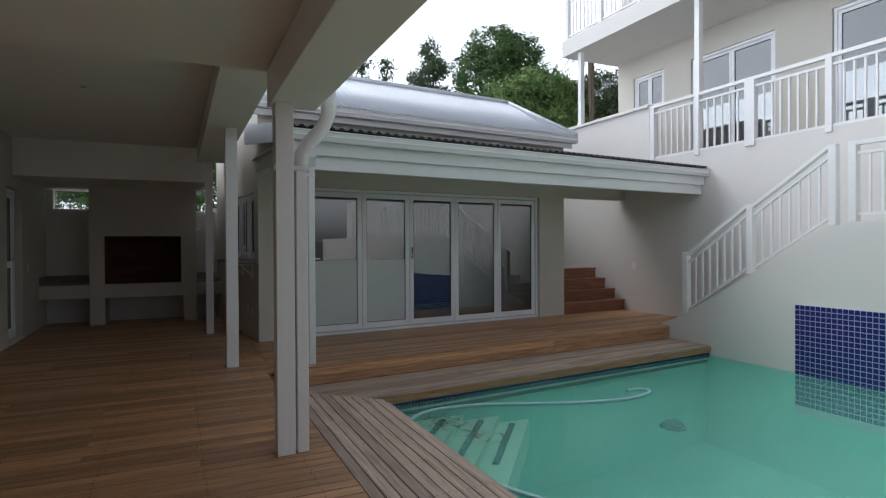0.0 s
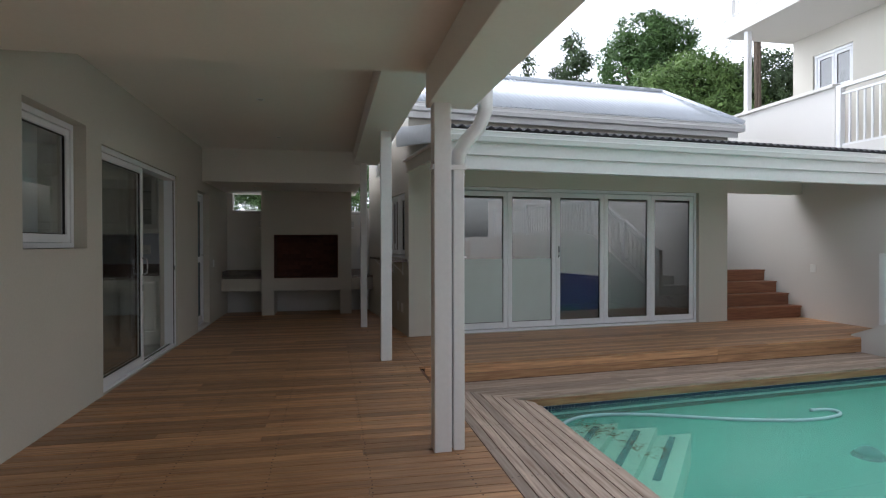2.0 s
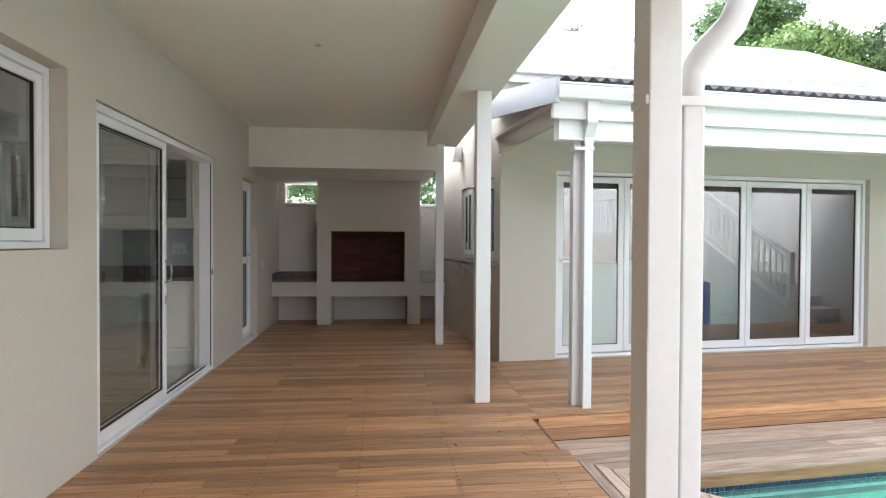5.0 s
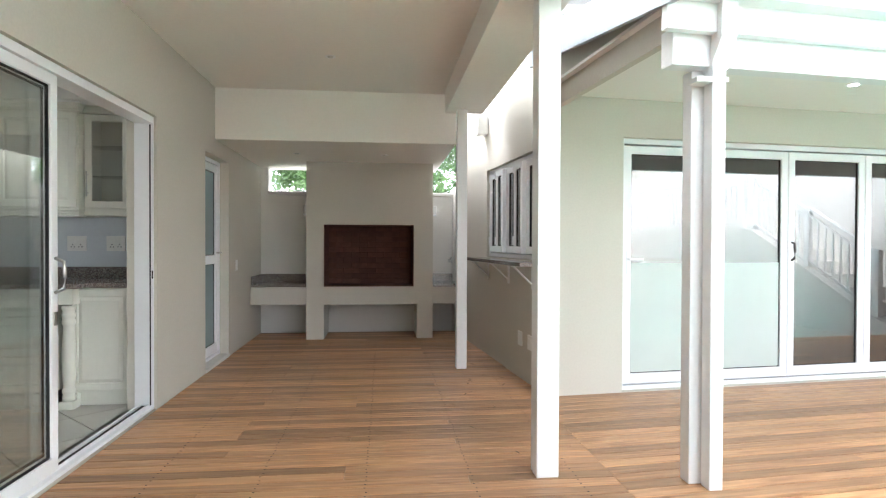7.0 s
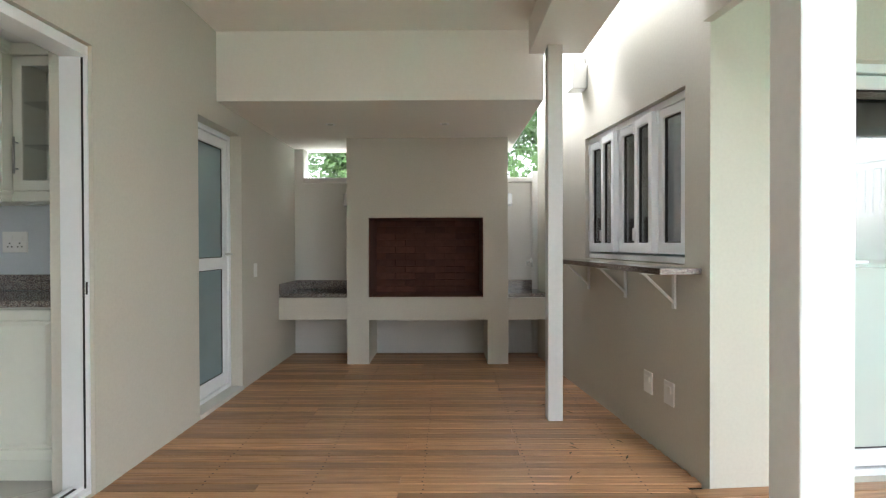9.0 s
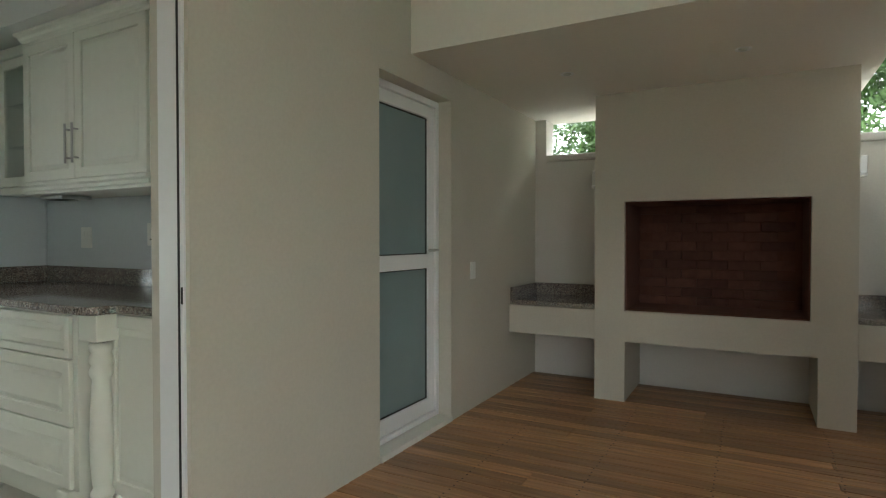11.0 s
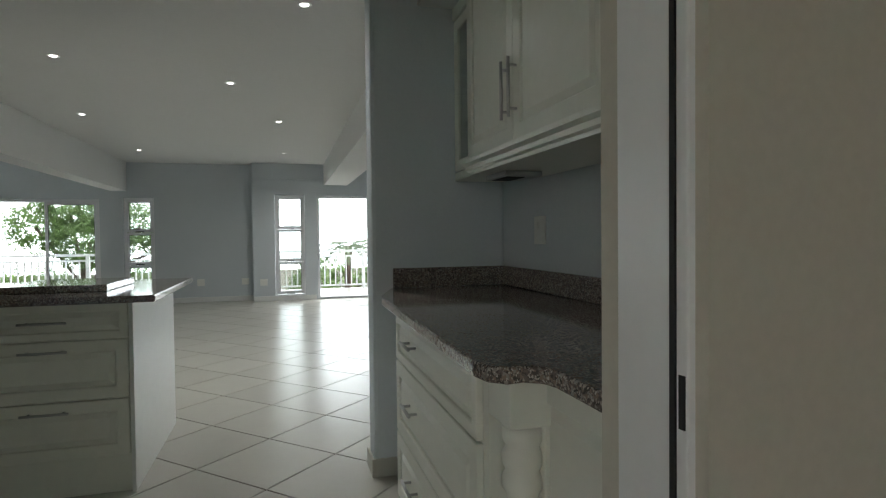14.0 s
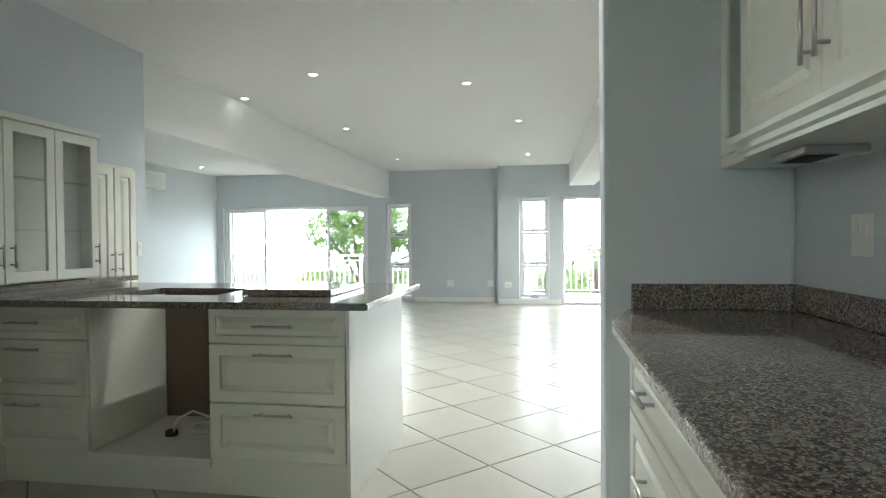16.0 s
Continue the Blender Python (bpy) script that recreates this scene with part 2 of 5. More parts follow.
def tube(bm, pts, r, n=10):
    """A round bar along the points."""
    rings = []
    pts = [Vector(p) for p in pts]
    for i, p in enumerate(pts):
        d = (pts[min(i + 1, len(pts) - 1)] - pts[max(i - 1, 0)]).normalized()
        q = d.to_track_quat("Z", "Y")
        rings.append([bm.verts.new(p + q @ Vector((r * math.cos(a * math.tau / n), r * math.sin(a * math.tau / n), 0))) for a in range(n)])
    for a, b in zip(rings, rings[1:]):
        for i in range(n):
            bm.faces.new((a[i], a[(i + 1) % n], b[(i + 1) % n], b[i]))
    bm.faces.new(rings[0][::-1])
    bm.faces.new(rings[-1])
    return bm


def lathe(profile, n=20):
    """A turned body from (radius, height) pairs."""
    bm = bmesh.new()
    rings = [[bm.verts.new((r * math.cos(a * math.tau / n), r * math.sin(a * math.tau / n), z)) for a in range(n)] for r, z in profile]
    for a, b in zip(rings, rings[1:]):
        for i in range(n):
            bm.faces.new((a[i], a[(i + 1) % n], b[(i + 1) % n], b[i]))
    bm.faces.new(rings[0][::-1])
    bm.faces.new(rings[-1])
    return bm


def slab_with_holes(a0, a1, z0, z1, t0, t1, holes, axis):
    """A wall from a0 to a1 along x or y (axis), t0 to t1 thick, with holes (a, b, za, zb) right through."""
    us = sorted({a0, a1, *[min(max(h[i], a0), a1) for h in holes for i in (0, 1)]})
    zs = sorted({z0, z1, *[min(max(h[i], z0), z1) for h in holes for i in (2, 3)]})
    bm = bmesh.new()

    def solid(i, j):
        if not (0 <= i < len(us) - 1 and 0 <= j < len(zs) - 1):
            return False
        u, z = (us[i] + us[i + 1]) / 2, (zs[j] + zs[j + 1]) / 2
        return not any(h[0] < u < h[1] and h[2] < z < h[3] for h in holes)

    def q(*pts):
        bm.faces.new([bm.verts.new((u, t, z) if axis == "x" else (t, u, z)) for u, t, z in pts])

    for i in range(len(us) - 1):
        for j in range(len(zs) - 1):
            if not solid(i, j):
                continue
            u0, u1, v0, v1 = us[i], us[i + 1], zs[j], zs[j + 1]
            q((u0, t0, v0), (u1, t0, v0), (u1, t0, v1), (u0, t0, v1))
            q((u0, t1, v0), (u0, t1, v1), (u1, t1, v1), (u1, t1, v0))
            if not solid(i - 1, j):
                q((u0, t0, v0), (u0, t0, v1), (u0, t1, v1), (u0, t1, v0))
            if not solid(i + 1, j):
                q((u1, t0, v0), (u1, t1, v0), (u1, t1, v1), (u1, t0, v1))
            if not solid(i, j - 1):
                q((u0, t0, v0), (u0, t1, v0), (u1, t1, v0), (u1, t0, v0))
            if not solid(i, j + 1):
                q((u0, t0, v1), (u1, t0, v1), (u1, t1, v1), (u0, t1, v1))
    bmesh.ops.remove_doubles(bm, verts=bm.verts, dist=0.0005)
    bmesh.ops.recalc_face_normals(bm, faces=bm.faces)
    return bm


def ring(w, h, y0, y1, f, fb=None, bev=0.0):
    """A rectangular frame in the xz plane, w by h, f wide (fb at the foot), from y0 to y1, as one piece."""
    fb = f if fb is None else fb
    out = [(0, 0), (w, 0), (w, h), (0, h)]
    inn = [(f, fb), (w - f, fb), (w - f, h - f), (f, h - f)]
    bm = bmesh.new()
    o0, o1, i0, i1 = ([bm.verts.new((x, y, z)) for x, z in pts] for pts, y in ((out, y0), (out, y1), (inn, y0), (inn, y1)))
    for k in range(4):
        j = (k + 1) % 4
        bm.faces.new((o0[k], o0[j], i0[j], i0[k]))
        bm.faces.new((o1[j], o1[k], i1[k], i1[j]))
        bm.faces.new((o0[j], o0[k], o1[k], o1[j]))
        bm.faces.new((i0[k], i0[j], i1[j], i1[k]))
    bmesh.ops.recalc_face_normals(bm, faces=bm.faces)
    if bev:
        es = [e for e in bm.edges if abs(abs(e.calc_face_angle(0)) - math.pi / 2) < 0.1]
        bmesh.ops.bevel(bm, geom=es, offset=bev, segments=1, affect="EDGES")
    return bm


def mesh_object(name, bm, material, smooth=False):
    me = bpy.data.meshes.new(name)
    bm.to_mesh(me)
    bm.free()
    me.materials.append(material)
    if smooth:
        me.shade_smooth()
    return new(name, me)


def part(name, bm, material, parent, label="", smooth=False):
    """Links a bmesh as one mesh object under a thing or a part."""
    ob = mesh_object(name, bm, material, smooth)
    ob.parent = parent
    if label:
        ob["label"] = label
    return ob


def thing(name, label, category, m=Matrix(), group="", kind=""):
    ob = new(name)
    ob.empty_display_size = 0.1
    ob.matrix_basis = m
    return tagged(ob, label, category, group, kind)


def struct(name, bm, material, label="", m=None, smooth=False):
    ob = mesh_object(name, bm, material, smooth)
    if m is not None:
        ob.matrix_basis = m
    return tagged(ob, label, "structure", kind="structure")


HX = -1.57                      # outer face of the house wall along the deck
HI = -1.78                      # its inner face
W = pose(1.405, 7.684, 0, 0, 0, 5.6)    # front corner of the garden wing
CEIL = 2.55                     # indoor ceiling
ZW = -0.34                      # pool water

# ---- the large structure: deck side ----
struct("wall_house", slab_with_holes(-5.0, 11.2, -0.3, 3.2, HI, HX,
       [(3.91, 4.88, 1.26, 2.24), (5.19, 7.615, 0.0, 2.15), (8.765, 9.575, 0.03, 2.085)], "y"), PLASTER, "beige plastered house wall beside the deck")
struct("ceiling_deck", box(HX, 1.1, 3.5, 9.08, 2.76, 2.9), SOFFIT, "cream painted ceiling over the deck")
struct("ceiling_entry", box(HX, 1.2, -5.0, 3.5, 2.39, 2.9), SOFFIT, "lower cream ceiling at the deck's start")
struct("ceiling_braai", box(HX, 0.83, 9.30, 11.45, 2.25, 2.7), SOFFIT, "low cream ceiling over the barbecue")
struct("bulkhead", box(HX, 0.83, 9.08, 9.30, 2.25, 2.9), SOFFIT, "white plastered bulkhead beam across the deck")
struct("beam_outer", box(0.94, 1.24, -5.0, 3.46, 2.16, 2.39, 0.006), SOFFIT, "cream painted beam over the deck's edge")
struct("beam_inner", box(0.70, 1.08, 3.46, 8.92, 2.53, 2.76, 0.006), SOFFIT, "cream painted beam under the deck ceiling")
# added out of view to close the covered deck at its back
struct("wall_back", box(HI, 1.35, -5.0, -4.8, -0.3, 2.39), PLASTER, "unseen added wall closing the deck behind the walk's start")

# deck bases under the boards
struct("floor_deck", box(HX, 1.25, -5.0, 11.2, -0.3, -0.03), DARK, "dark framing under the deck boards")
struct("floor_deck_wing", prism([(1.25, 5.82), (7.45, 6.44), (8.4, 6.54), (8.4, 11.19), (1.25, 11.19)], -0.3, -0.03), DARK, "dark framing under the deck boards")
struct("floor_step_deck", prism([(1.20, 5.0), (2.02, 5.10), (7.46, 5.64), (7.46, 6.40), (1.20, 5.70)], -0.45, -0.235), DARK, "dark framing under the lower deck")

# braai corner: back wall, boundary wall
struct("wall_garden", slab_with_holes(HI, 6.6, -0.3, 2.6, 11.2, 11.4, [(-1.47, 6.6, 1.87, 2.6)], "x"), PLASTER_LIGHT, "pale garden wall behind the barbecue")

# ---- garden wing (its own slightly turned axes) ----
WL = 5.43                       # length of the front wall
struct("wall_wing_front", slab_with_holes(0.0, WL, -0.3, 3.1, 0.0, 0.22, [(0.65, 4.86, 0.0, 2.11)], "x"), PLASTER, "beige plastered front wall of the garden wing", W)
struct("wall_wing_side", slab_with_holes(0.22, 3.3, -0.3, 3.1, 0.0, 0.22, [(0.24, 1.80, 1.08, 2.03)], "y"), PLASTER, "plastered side wall of the garden wing", W)
struct("wall_wing_end", box(WL - 0.22, WL, 0.22, 3.3, -0.3, 3.1), PLASTER, "plastered end wall of the garden wing", W)
struct("lintel_passage", prism([(WL + 0.002, 0.0), (7.03, 0.0), (7.01, 0.2), (WL + 0.002, 0.2)], 2.14, 2.62), PLASTER, "plastered lintel across the side passage", W)
struct("wall_wing_rear", slab_with_holes(0.22, WL - 0.22, -0.3, 3.1, 3.08, 3.3, [], "x"), WALL_IN, "grey rear wall of the garden room", W)
struct("ceiling_wing", box(0.22, WL - 0.22, 0.22, 3.08, 2.45, 2.55), CEIL_IN, "white ceiling of the garden room", W)
struct("floor_wing", box(0.22, WL - 0.22, 0.1, 3.08, -0.2, 0.0), TILE, "pale tiled floor of the garden room", W)
struct("wall_wing_lining", box(WL - 0.232, WL - 0.222, 0.23, 3.08, 0.0, 2.45), WALL_IN, "grey inner wall of the garden room", W)
struct("wall_wing_lining_side", slab_with_holes(0.23, 3.08, 0.0, 2.45, 0.222, 0.232, [(0.24, 1.80, 1.08, 2.03)], "y"), WALL_IN, "grey inner wall of the garden room", W)

# ---- pool ----
PX0, PX1, PY0 = 2.02, 7.45, 1.35
struct("pool_shell", prism([(PX0, PY0), (PX1, PY0), (PX1, 5.68), (PX0, 5.15)], -1.75, -1.65), POOLBED, "pool floor coloured with the murky water's green")
struct("pool_wall_west", box(PX0 - 0.15, PX0, PY0, 5.15, -1.7, -0.24), POOLBED, "pool wall below the deck border")
struct("pool_wall_north", prism([(PX0, 5.15), (PX1, 5.68), (PX1, 5.9), (PX0, 5.37)], -1.7, -0.24), POOLBED, "pool wall under the lower deck")
struct("pool_wall_south", box(PX0, PX1, PY0 - 0.2, PY0, -1.7, -0.2), POOLBED, "pool wall")
water = mesh_object("water", prism([(PX0, PY0), (PX1, PY0), (PX1, 5.68), (PX0, 5.15)], ZW - 0.01, ZW), WATER)
tagged(water, "murky green swimming pool water", "water", kind="structure")

# ---- stairs wall, retaining wall, terrace ----
struct("wall_terrace", box(8.4, 8.65, -3.5, 11.5, -0.3, 2.85), PLASTER_LIGHT, "pale plastered retaining wall below the terrace")
struct("wall_terrace_rear", box(6.6, 8.4, 11.3, 11.5, -0.3, 3.3), PLASTER_LIGHT, "pale wall at the end of the passage")
struct("terrace_slab", box(8.65, 12.5, -3.5, 11.5, 2.6, 2.82), PLASTER_LIGHT, "terrace floor")
prof = [(6.52, -0.3), (6.52, 0.02), (6.07, 0.20), (3.95, 1.48), (3.62, 1.52), (-3.5, 1.52), (-3.5, -1.7), (5.5, -1.7)]
bm = bmesh.new()
lo = [bm.verts.new((7.45, y, z)) for y, z in prof]
hi = [bm.verts.new((7.62, y, z)) for y, z in prof]
bm.faces.new(lo)
bm.faces.new(hi[::-1])
for i in range(len(prof)):
    j = (i + 1) % len(prof)
    bm.faces.new((lo[i], hi[i], hi[j], lo[j]))
bmesh.ops.recalc_face_normals(bm, faces=bm.faces)
struct("wall_stair", bm, PLASTER_LIGHT, "sloping pale plastered stair wall beside the pool")
struct("pool_wall_east", box(PX1 - 0.012, PX1 - 0.001, PY0, 5.68, -1.65, -0.36), POOLBED, "green pool wall under the stair")
struct("floor_landing", box(7.62, 8.4, -3.5, 3.9, 1.2, 1.35), PLASTER_LIGHT, "stair landing")
struct("wall_facade", slab_with_holes(-3.5, 10.2, 2.82, 5.55, 9.9, 10.15,
       [(6.30, 8.10, 2.84, 5.02), (8.80, 9.70, 4.25, 5.05), (3.6, 5.35, 2.84, 5.02)], "y"), PLASTER, "beige house facade above the terrace")
struct("wall_facade_return", box(10.15, 12.5, 9.98, 10.2, 2.82, 5.55), PLASTER, "end wall of the upper house")
struct("balcony_slab", box(8.35, 12.5, -3.5, 10.3, 5.5, 5.86, 0.01), PLASTER_LIGHT, "pale concrete balcony slab over the terrace")
# two added closing walls keep sky light out behind the terrace windows
struct("wall_facade_inner", box(12.4, 12.5, -3.5, 9.98, 2.82, 5.5), WALL_IN, "added wall closing off the upper house from the sky")
struct("wall_facade_south", box(10.15, 12.4, -3.5, -3.3, 2.82, 5.5), PLASTER, "end wall of the upper house")
struct("wall_upper", box(10.0, 10.25, -3.5, 10.2, 5.86, 8.4), PLASTER, "upper storey wall of the house")
struct("parapet", box(8.4, 8.6, 7.72, 11.3, 2.85, 3.82), PLASTER_LIGHT, "pale plastered terrace parapet")
struct("parapet_coping", box(8.35, 8.65, 7.72, 11.35, 3.82, 3.88, 0.01), PLASTER_LIGHT, "rounded coping of the parapet")
struct("ground", box(-60, 80, -60, 90, -2.2, -2.0), mat("garden_soil", (0.10, 0.09, 0.06), 0.95, grain=0.5, scale=3), "garden ground around the house")

# ---- kitchen and living room ----
RX, RN, RS = -12.40, 10.1, 0.86
struct("floor_kitchen", box(RX - 0.2, HI, RS, RN, -0.25, -0.012), GROUT, "dark grout bed of the tiled floor")
struct("ceiling_kitchen", box(RX, HI, RS, RN, CEIL, CEIL + 0.15), CEIL_IN, "white ceiling of the kitchen and living room")
struct("wall_far", slab_with_holes(RS - 0.2, 6.66, -0.25, CEIL + 0.15, RX - 0.2, RX,
       [(1.0, 4.08, 0.0, 1.89), (4.45, 4.96, 0.08, 1.92)], "y"), WALL_IN, "grey wall facing the balcony")
struct("wall_far_pier", slab_with_holes(6.66, RN, -0.25, CEIL + 0.15, RX - 0.2, RX + 0.29,
       [(7.05, 7.60, 0.08, 1.98), (7.82, 9.86, 0.0, 1.97)], "y"), WALL_IN, "grey projecting wall around the balcony door")
struct("bulkhead_far", box(RX + 0.29, RX + 0.33, 6.66, 10.1, 2.26, CEIL), WALL_IN, "shallow bulkhead above the balcony door")
struct("wall_south", box(RX - 0.2, -5.25, RS - 0.2, RS, -0.25, CEIL + 0.15), WALL_IN, "pale grey side wall of the living room")
struct("wall_kitchen_left", box(-5.25, HI, 4.25, 4.567, -0.25, CEIL + 0.15), WALL_IN, "grey kitchen wall behind the cabinets")
struct("wall_left_end", box(-5.25, -5.05, RS, 4.25, -0.25, CEIL + 0.15), WALL_IN, "grey wall end")
struct("wall_north", box(RX - 0.2, -3.98, RN, RN + 0.2, -0.25, CEIL + 0.15), WALL_IN, "grey side wall of the living room")
struct("wall_kitchen_back", box(-3.98, HI, 8.29, 8.45, -0.25, CEIL + 0.15), WALL_IN, "grey blue wall behind the kitchen counter")
struct("wall_pier", box(-3.98, -3.82, 7.60, 8.29, -0.25, CEIL, 0.02), WALL_IN, "grey blue wall end beside the counter")
struct("wall_pier_rear", box(-3.98, -3.82, 8.45, RN + 0.2, -0.25, CEIL), WALL_IN, "grey wall behind the pantry")
struct("beam_left", box(RX, -5.25, 4.25, 4.52, 2.04, CEIL), CEIL_IN, "white ceiling beam across the living room")
struct("beam_right", box(RX + 0.331, -4.6, 7.95, 8.39, 2.16, CEIL), CEIL_IN, "white ceiling beam near the balcony door")
struct("bulkhead_kitchen", box(-3.82, HI, 7.84, 8.29, 2.31, CEIL), CEIL_IN, "white bulkhead above the wall cabinets")
struct("roof_house", box(-12.7, -1.0, 0.4, 11.4, 2.9, 3.1), SOFFIT, "house roof slab")
struct("balcony_floor", box(-14.6, RX - 0.2, -0.5, 11.5, -0.25, -0.02), TILE, "tiled balcony floor")
struct("room_behind_door", box(-3.0, -2.9, 8.45, 11.4, -0.2, 2.6), WALL_IN, "room wall behind the frosted door")
struct("floor_deck_south", box(1.98, 7.45, -4.9, PY0 - 0.02, -0.3, -0.03), DARK, "dark framing under the deck south of the pool")
# glowing sheet added as the bright distance; it also brightens the rooms
sea = mesh_object("backdrop", box(-140, -139.5, -160, 160, -14, 46), emit_mat("glowing_sea_backdrop", (0.93, 0.97, 1.0), 2.2))
tagged(sea, "glowing backdrop standing for white haze over the sea", "sky", kind="structure")
# emissive sheets added to whiten the sky beyond the trees
SKY_GLOW = emit_mat("glowing_sky_backdrop", (0.95, 0.97, 1.0), 0.95)
for b in ((-70, 130, 95, 95.5), (130, 130.5, -10, 95.5)):
    tagged(mesh_object("backdrop", box(*b, -2, 80), SKY_GLOW), "glowing backdrop standing for overcast sky behind the trees", "sky", kind="structure")

# ---- things on the deck ----


def square_post(name, x0, x1, y0, y1, z1, label):
    p = thing(name, label, "post", pose(x0, y0, 0), group="white verandah posts")
    part("shaft", box(0, x1 - x0, 0, y1 - y0, 0.0, z1, 0.006), WHITE, p)
    return p


post = square_post("verandah_post", 0.965, 1.075, 3.30, 3.42, 2.16, "white painted square timber post beside the pool border")
square_post("verandah_post", 0.885, 1.005, 6.13, 6.25, 2.53, "white painted square timber post on the deck")
square_post("verandah_post", 0.80, 0.90, 8.73, 8.84, 2.53, "slim white square post near the barbecue corner")
square_post("verandah_post", 1.64, 1.725, 5.985, 6.07, 2.11, "white square post carrying the glazed wing's canopy")

# downpipes
dp = thing("downpipe", "white rectangular downpipe strapped to the post", "downpipe", pose(1.125, 3.36, 0))
part("pipe", bx(bmesh.new(), -0.036, 0.036, -0.045, 0.045, 0.0, 1.78, 0.008), WHITE, dp)
bm = bmesh.new()
tube(bm, [(0, 0, 1.76), (0.01, 0, 1.86), (0.05, -0.01, 1.93), (0.13, -0.03, 2.02), (0.17, -0.04, 2.12), (0.18, -0.04, 2.42)], 0.046, 12)
part("elbow", bm, WHITE, dp, "weathered white bent outlet pipe", True)
part("strap", box(-0.17, 0.045, -0.055, 0.055, 1.75, 1.78, 0.003), WHITE, dp)
dp2 = thing("downpipe", "white rectangular downpipe beside the canopy post", "downpipe", pose(1.735, 5.935, 0))
part("pipe", box(-0.036, 0.036, -0.04, 0.04, 0.0, 2.10, 0.008), WHITE, dp2)
bm = bmesh.new()
a = [bm.verts.new(p) for p in ((-0.04, -0.045, 2.09), (0.04, -0.045, 2.09), (0.04, 0.045, 2.09), (-0.04, 0.045, 2.09))]
for dy, dz in ((0.0, 2.13), (-0.075, 2.23), (-0.08, 2.41)):
    b = [bm.verts.new((x, y + dy, dz)) for x, y in ((-0.04, -0.045), (0.04, -0.045), (0.04, 0.045), (-0.04, 0.045))]
    for k in range(4):
        bm.faces.new((a[k], a[(k + 1) % 4], b[(k + 1) % 4], b[k]))
    a = b
bmesh.ops.recalc_face_normals(bm, faces=bm.faces)
part("elbow", bm, WHITE, dp2)
part("strap", box(-0.12, 0.045, -0.045, 0.05, 2.03, 2.055, 0.003), WHITE, dp2)


def sash(parent, w, h, fw, pane_mat, name="sash", d=0.045, m=None, rails=(), pname="pane", fmat=None):
    """A framed leaf, w wide along x, h high, with its glass and black seal; rails: heights of cross bars."""
    bm = ring(w, h, 0, d, fw, fw * 1.25, 0.004)
    for z in rails:
        bx(bm, fw - 0.002, w - fw + 0.002, 0.0, d, z - fw * 0.6, z + fw * 0.6)
    s = part(name, bm, fmat or ALU, parent)
    if m is not None:
        s.matrix_basis = m
    zs = [fw * 1.25] + [v for z in rails for v in (z - fw * 0.6, z + fw * 0.6)] + [h - fw]
    for a, b in zip(zs[::2], zs[1::2]):
        part(pname, box(fw - 0.002, w - fw + 0.002, d * 0.45, d * 0.55, a, b), pane_mat, s).visible_shadow = False
        bm = bmesh.new()
        for x0, x1, z0, z1 in ((fw, fw + 0.007, a, b), (w - fw - 0.007, w - fw, a, b), (fw, w - fw, a, a + 0.007), (fw, w - fw, b - 0.007, b)):
            bx(bm, x0, x1, d * 0.3, d * 0.7, z0, z1)
        part("seal", bm, SEAL, s)
    return s


def outer_frame(parent, w, h, fw, d, sill=True):
    bm = ring(w, h, 0, d, fw, fw * 0.8, 0.003)
    return part("window_frame", bm, ALU, parent)


# along +y on the house wall: local x runs along world y, local y points indoors
def on_house(y, z, depth):
    return Matrix(((0, -1, 0, HX - depth), (1, 0, 0, y), (0, 0, 1, z), (0, 0, 0, 1)))


win = thing("window_1", "white aluminium framed casement window in the house wall", "window", on_house(3.915, 1.265, 0.09), kind="structure")
outer_frame(win, 0.96, 0.97, 0.045, 0.07)
sash(win, 0.87, 0.88, 0.05, GLASS, m=pose(0.045, 0.012, 0.04))

sl = thing("door_1", "half open white aluminium sliding glass door to the kitchen", "door", on_house(5.195, 0.0, 0.02), kind="structure")
bm = bmesh.new()
bx(bm, 0, 0.05, 0, 0.13, 0, 2.145, 0.003)
bx(bm, 2.410, 2.440, 0, 0.135, 0, 2.145, 0.003)
bx(bm, 0.05, 2.410, 0, 0.13, 2.095, 2.145, 0.003)
bx(bm, 0.05, 2.410, 0, 0.13, 0.002, 0.022, 0.003)
bx(bm, 0.05, 2.410, 0.035, 0.042, 0.022, 0.04)
bx(bm, 0.05, 2.410, 0.085, 0.092, 0.022, 0.04)
part("door_frame", bm, ALU, sl)
# black strips give the shade inside the track gap and jamb groove
part("track_gap_shade", box(0.05, 2.410, 0.045, 0.082, 0.0225, 0.027), SEAL, sl)
part("jamb_groove_shade", box(2.407, 2.4106, 0.018, 0.027, 0.03, 2.09), SEAL, sl)
part("strike_plate", box(2.4075, 2.4098, 0.003, 0.012, 0.96, 1.02), SEAL, sl)
leaf = sash(sl, 1.16, 2.06, 0.06, GLASS, "door_leaf", 0.04, pose(0.06, 0.022, 0.035))
leaf2 = sash(sl, 1.16, 2.06, 0.06, GLASS, "door_leaf", 0.04, pose(0.11, 0.07, 0.035))
bm = bmesh.new()
tube(bm, [(1.13, 0.0, 0.93), (1.13, -0.045, 0.95), (1.13, -0.05, 1.02), (1.13, -0.045, 1.09), (1.13, 0.0, 1.11)], 0.009, 8)
part("handle", bm, STEEL, leaf, "bow shaped pull handle", True)
part("lock", box(1.115, 1.145, -0.008, 0, 0.76, 0.83, 0.002), STEEL, leaf)

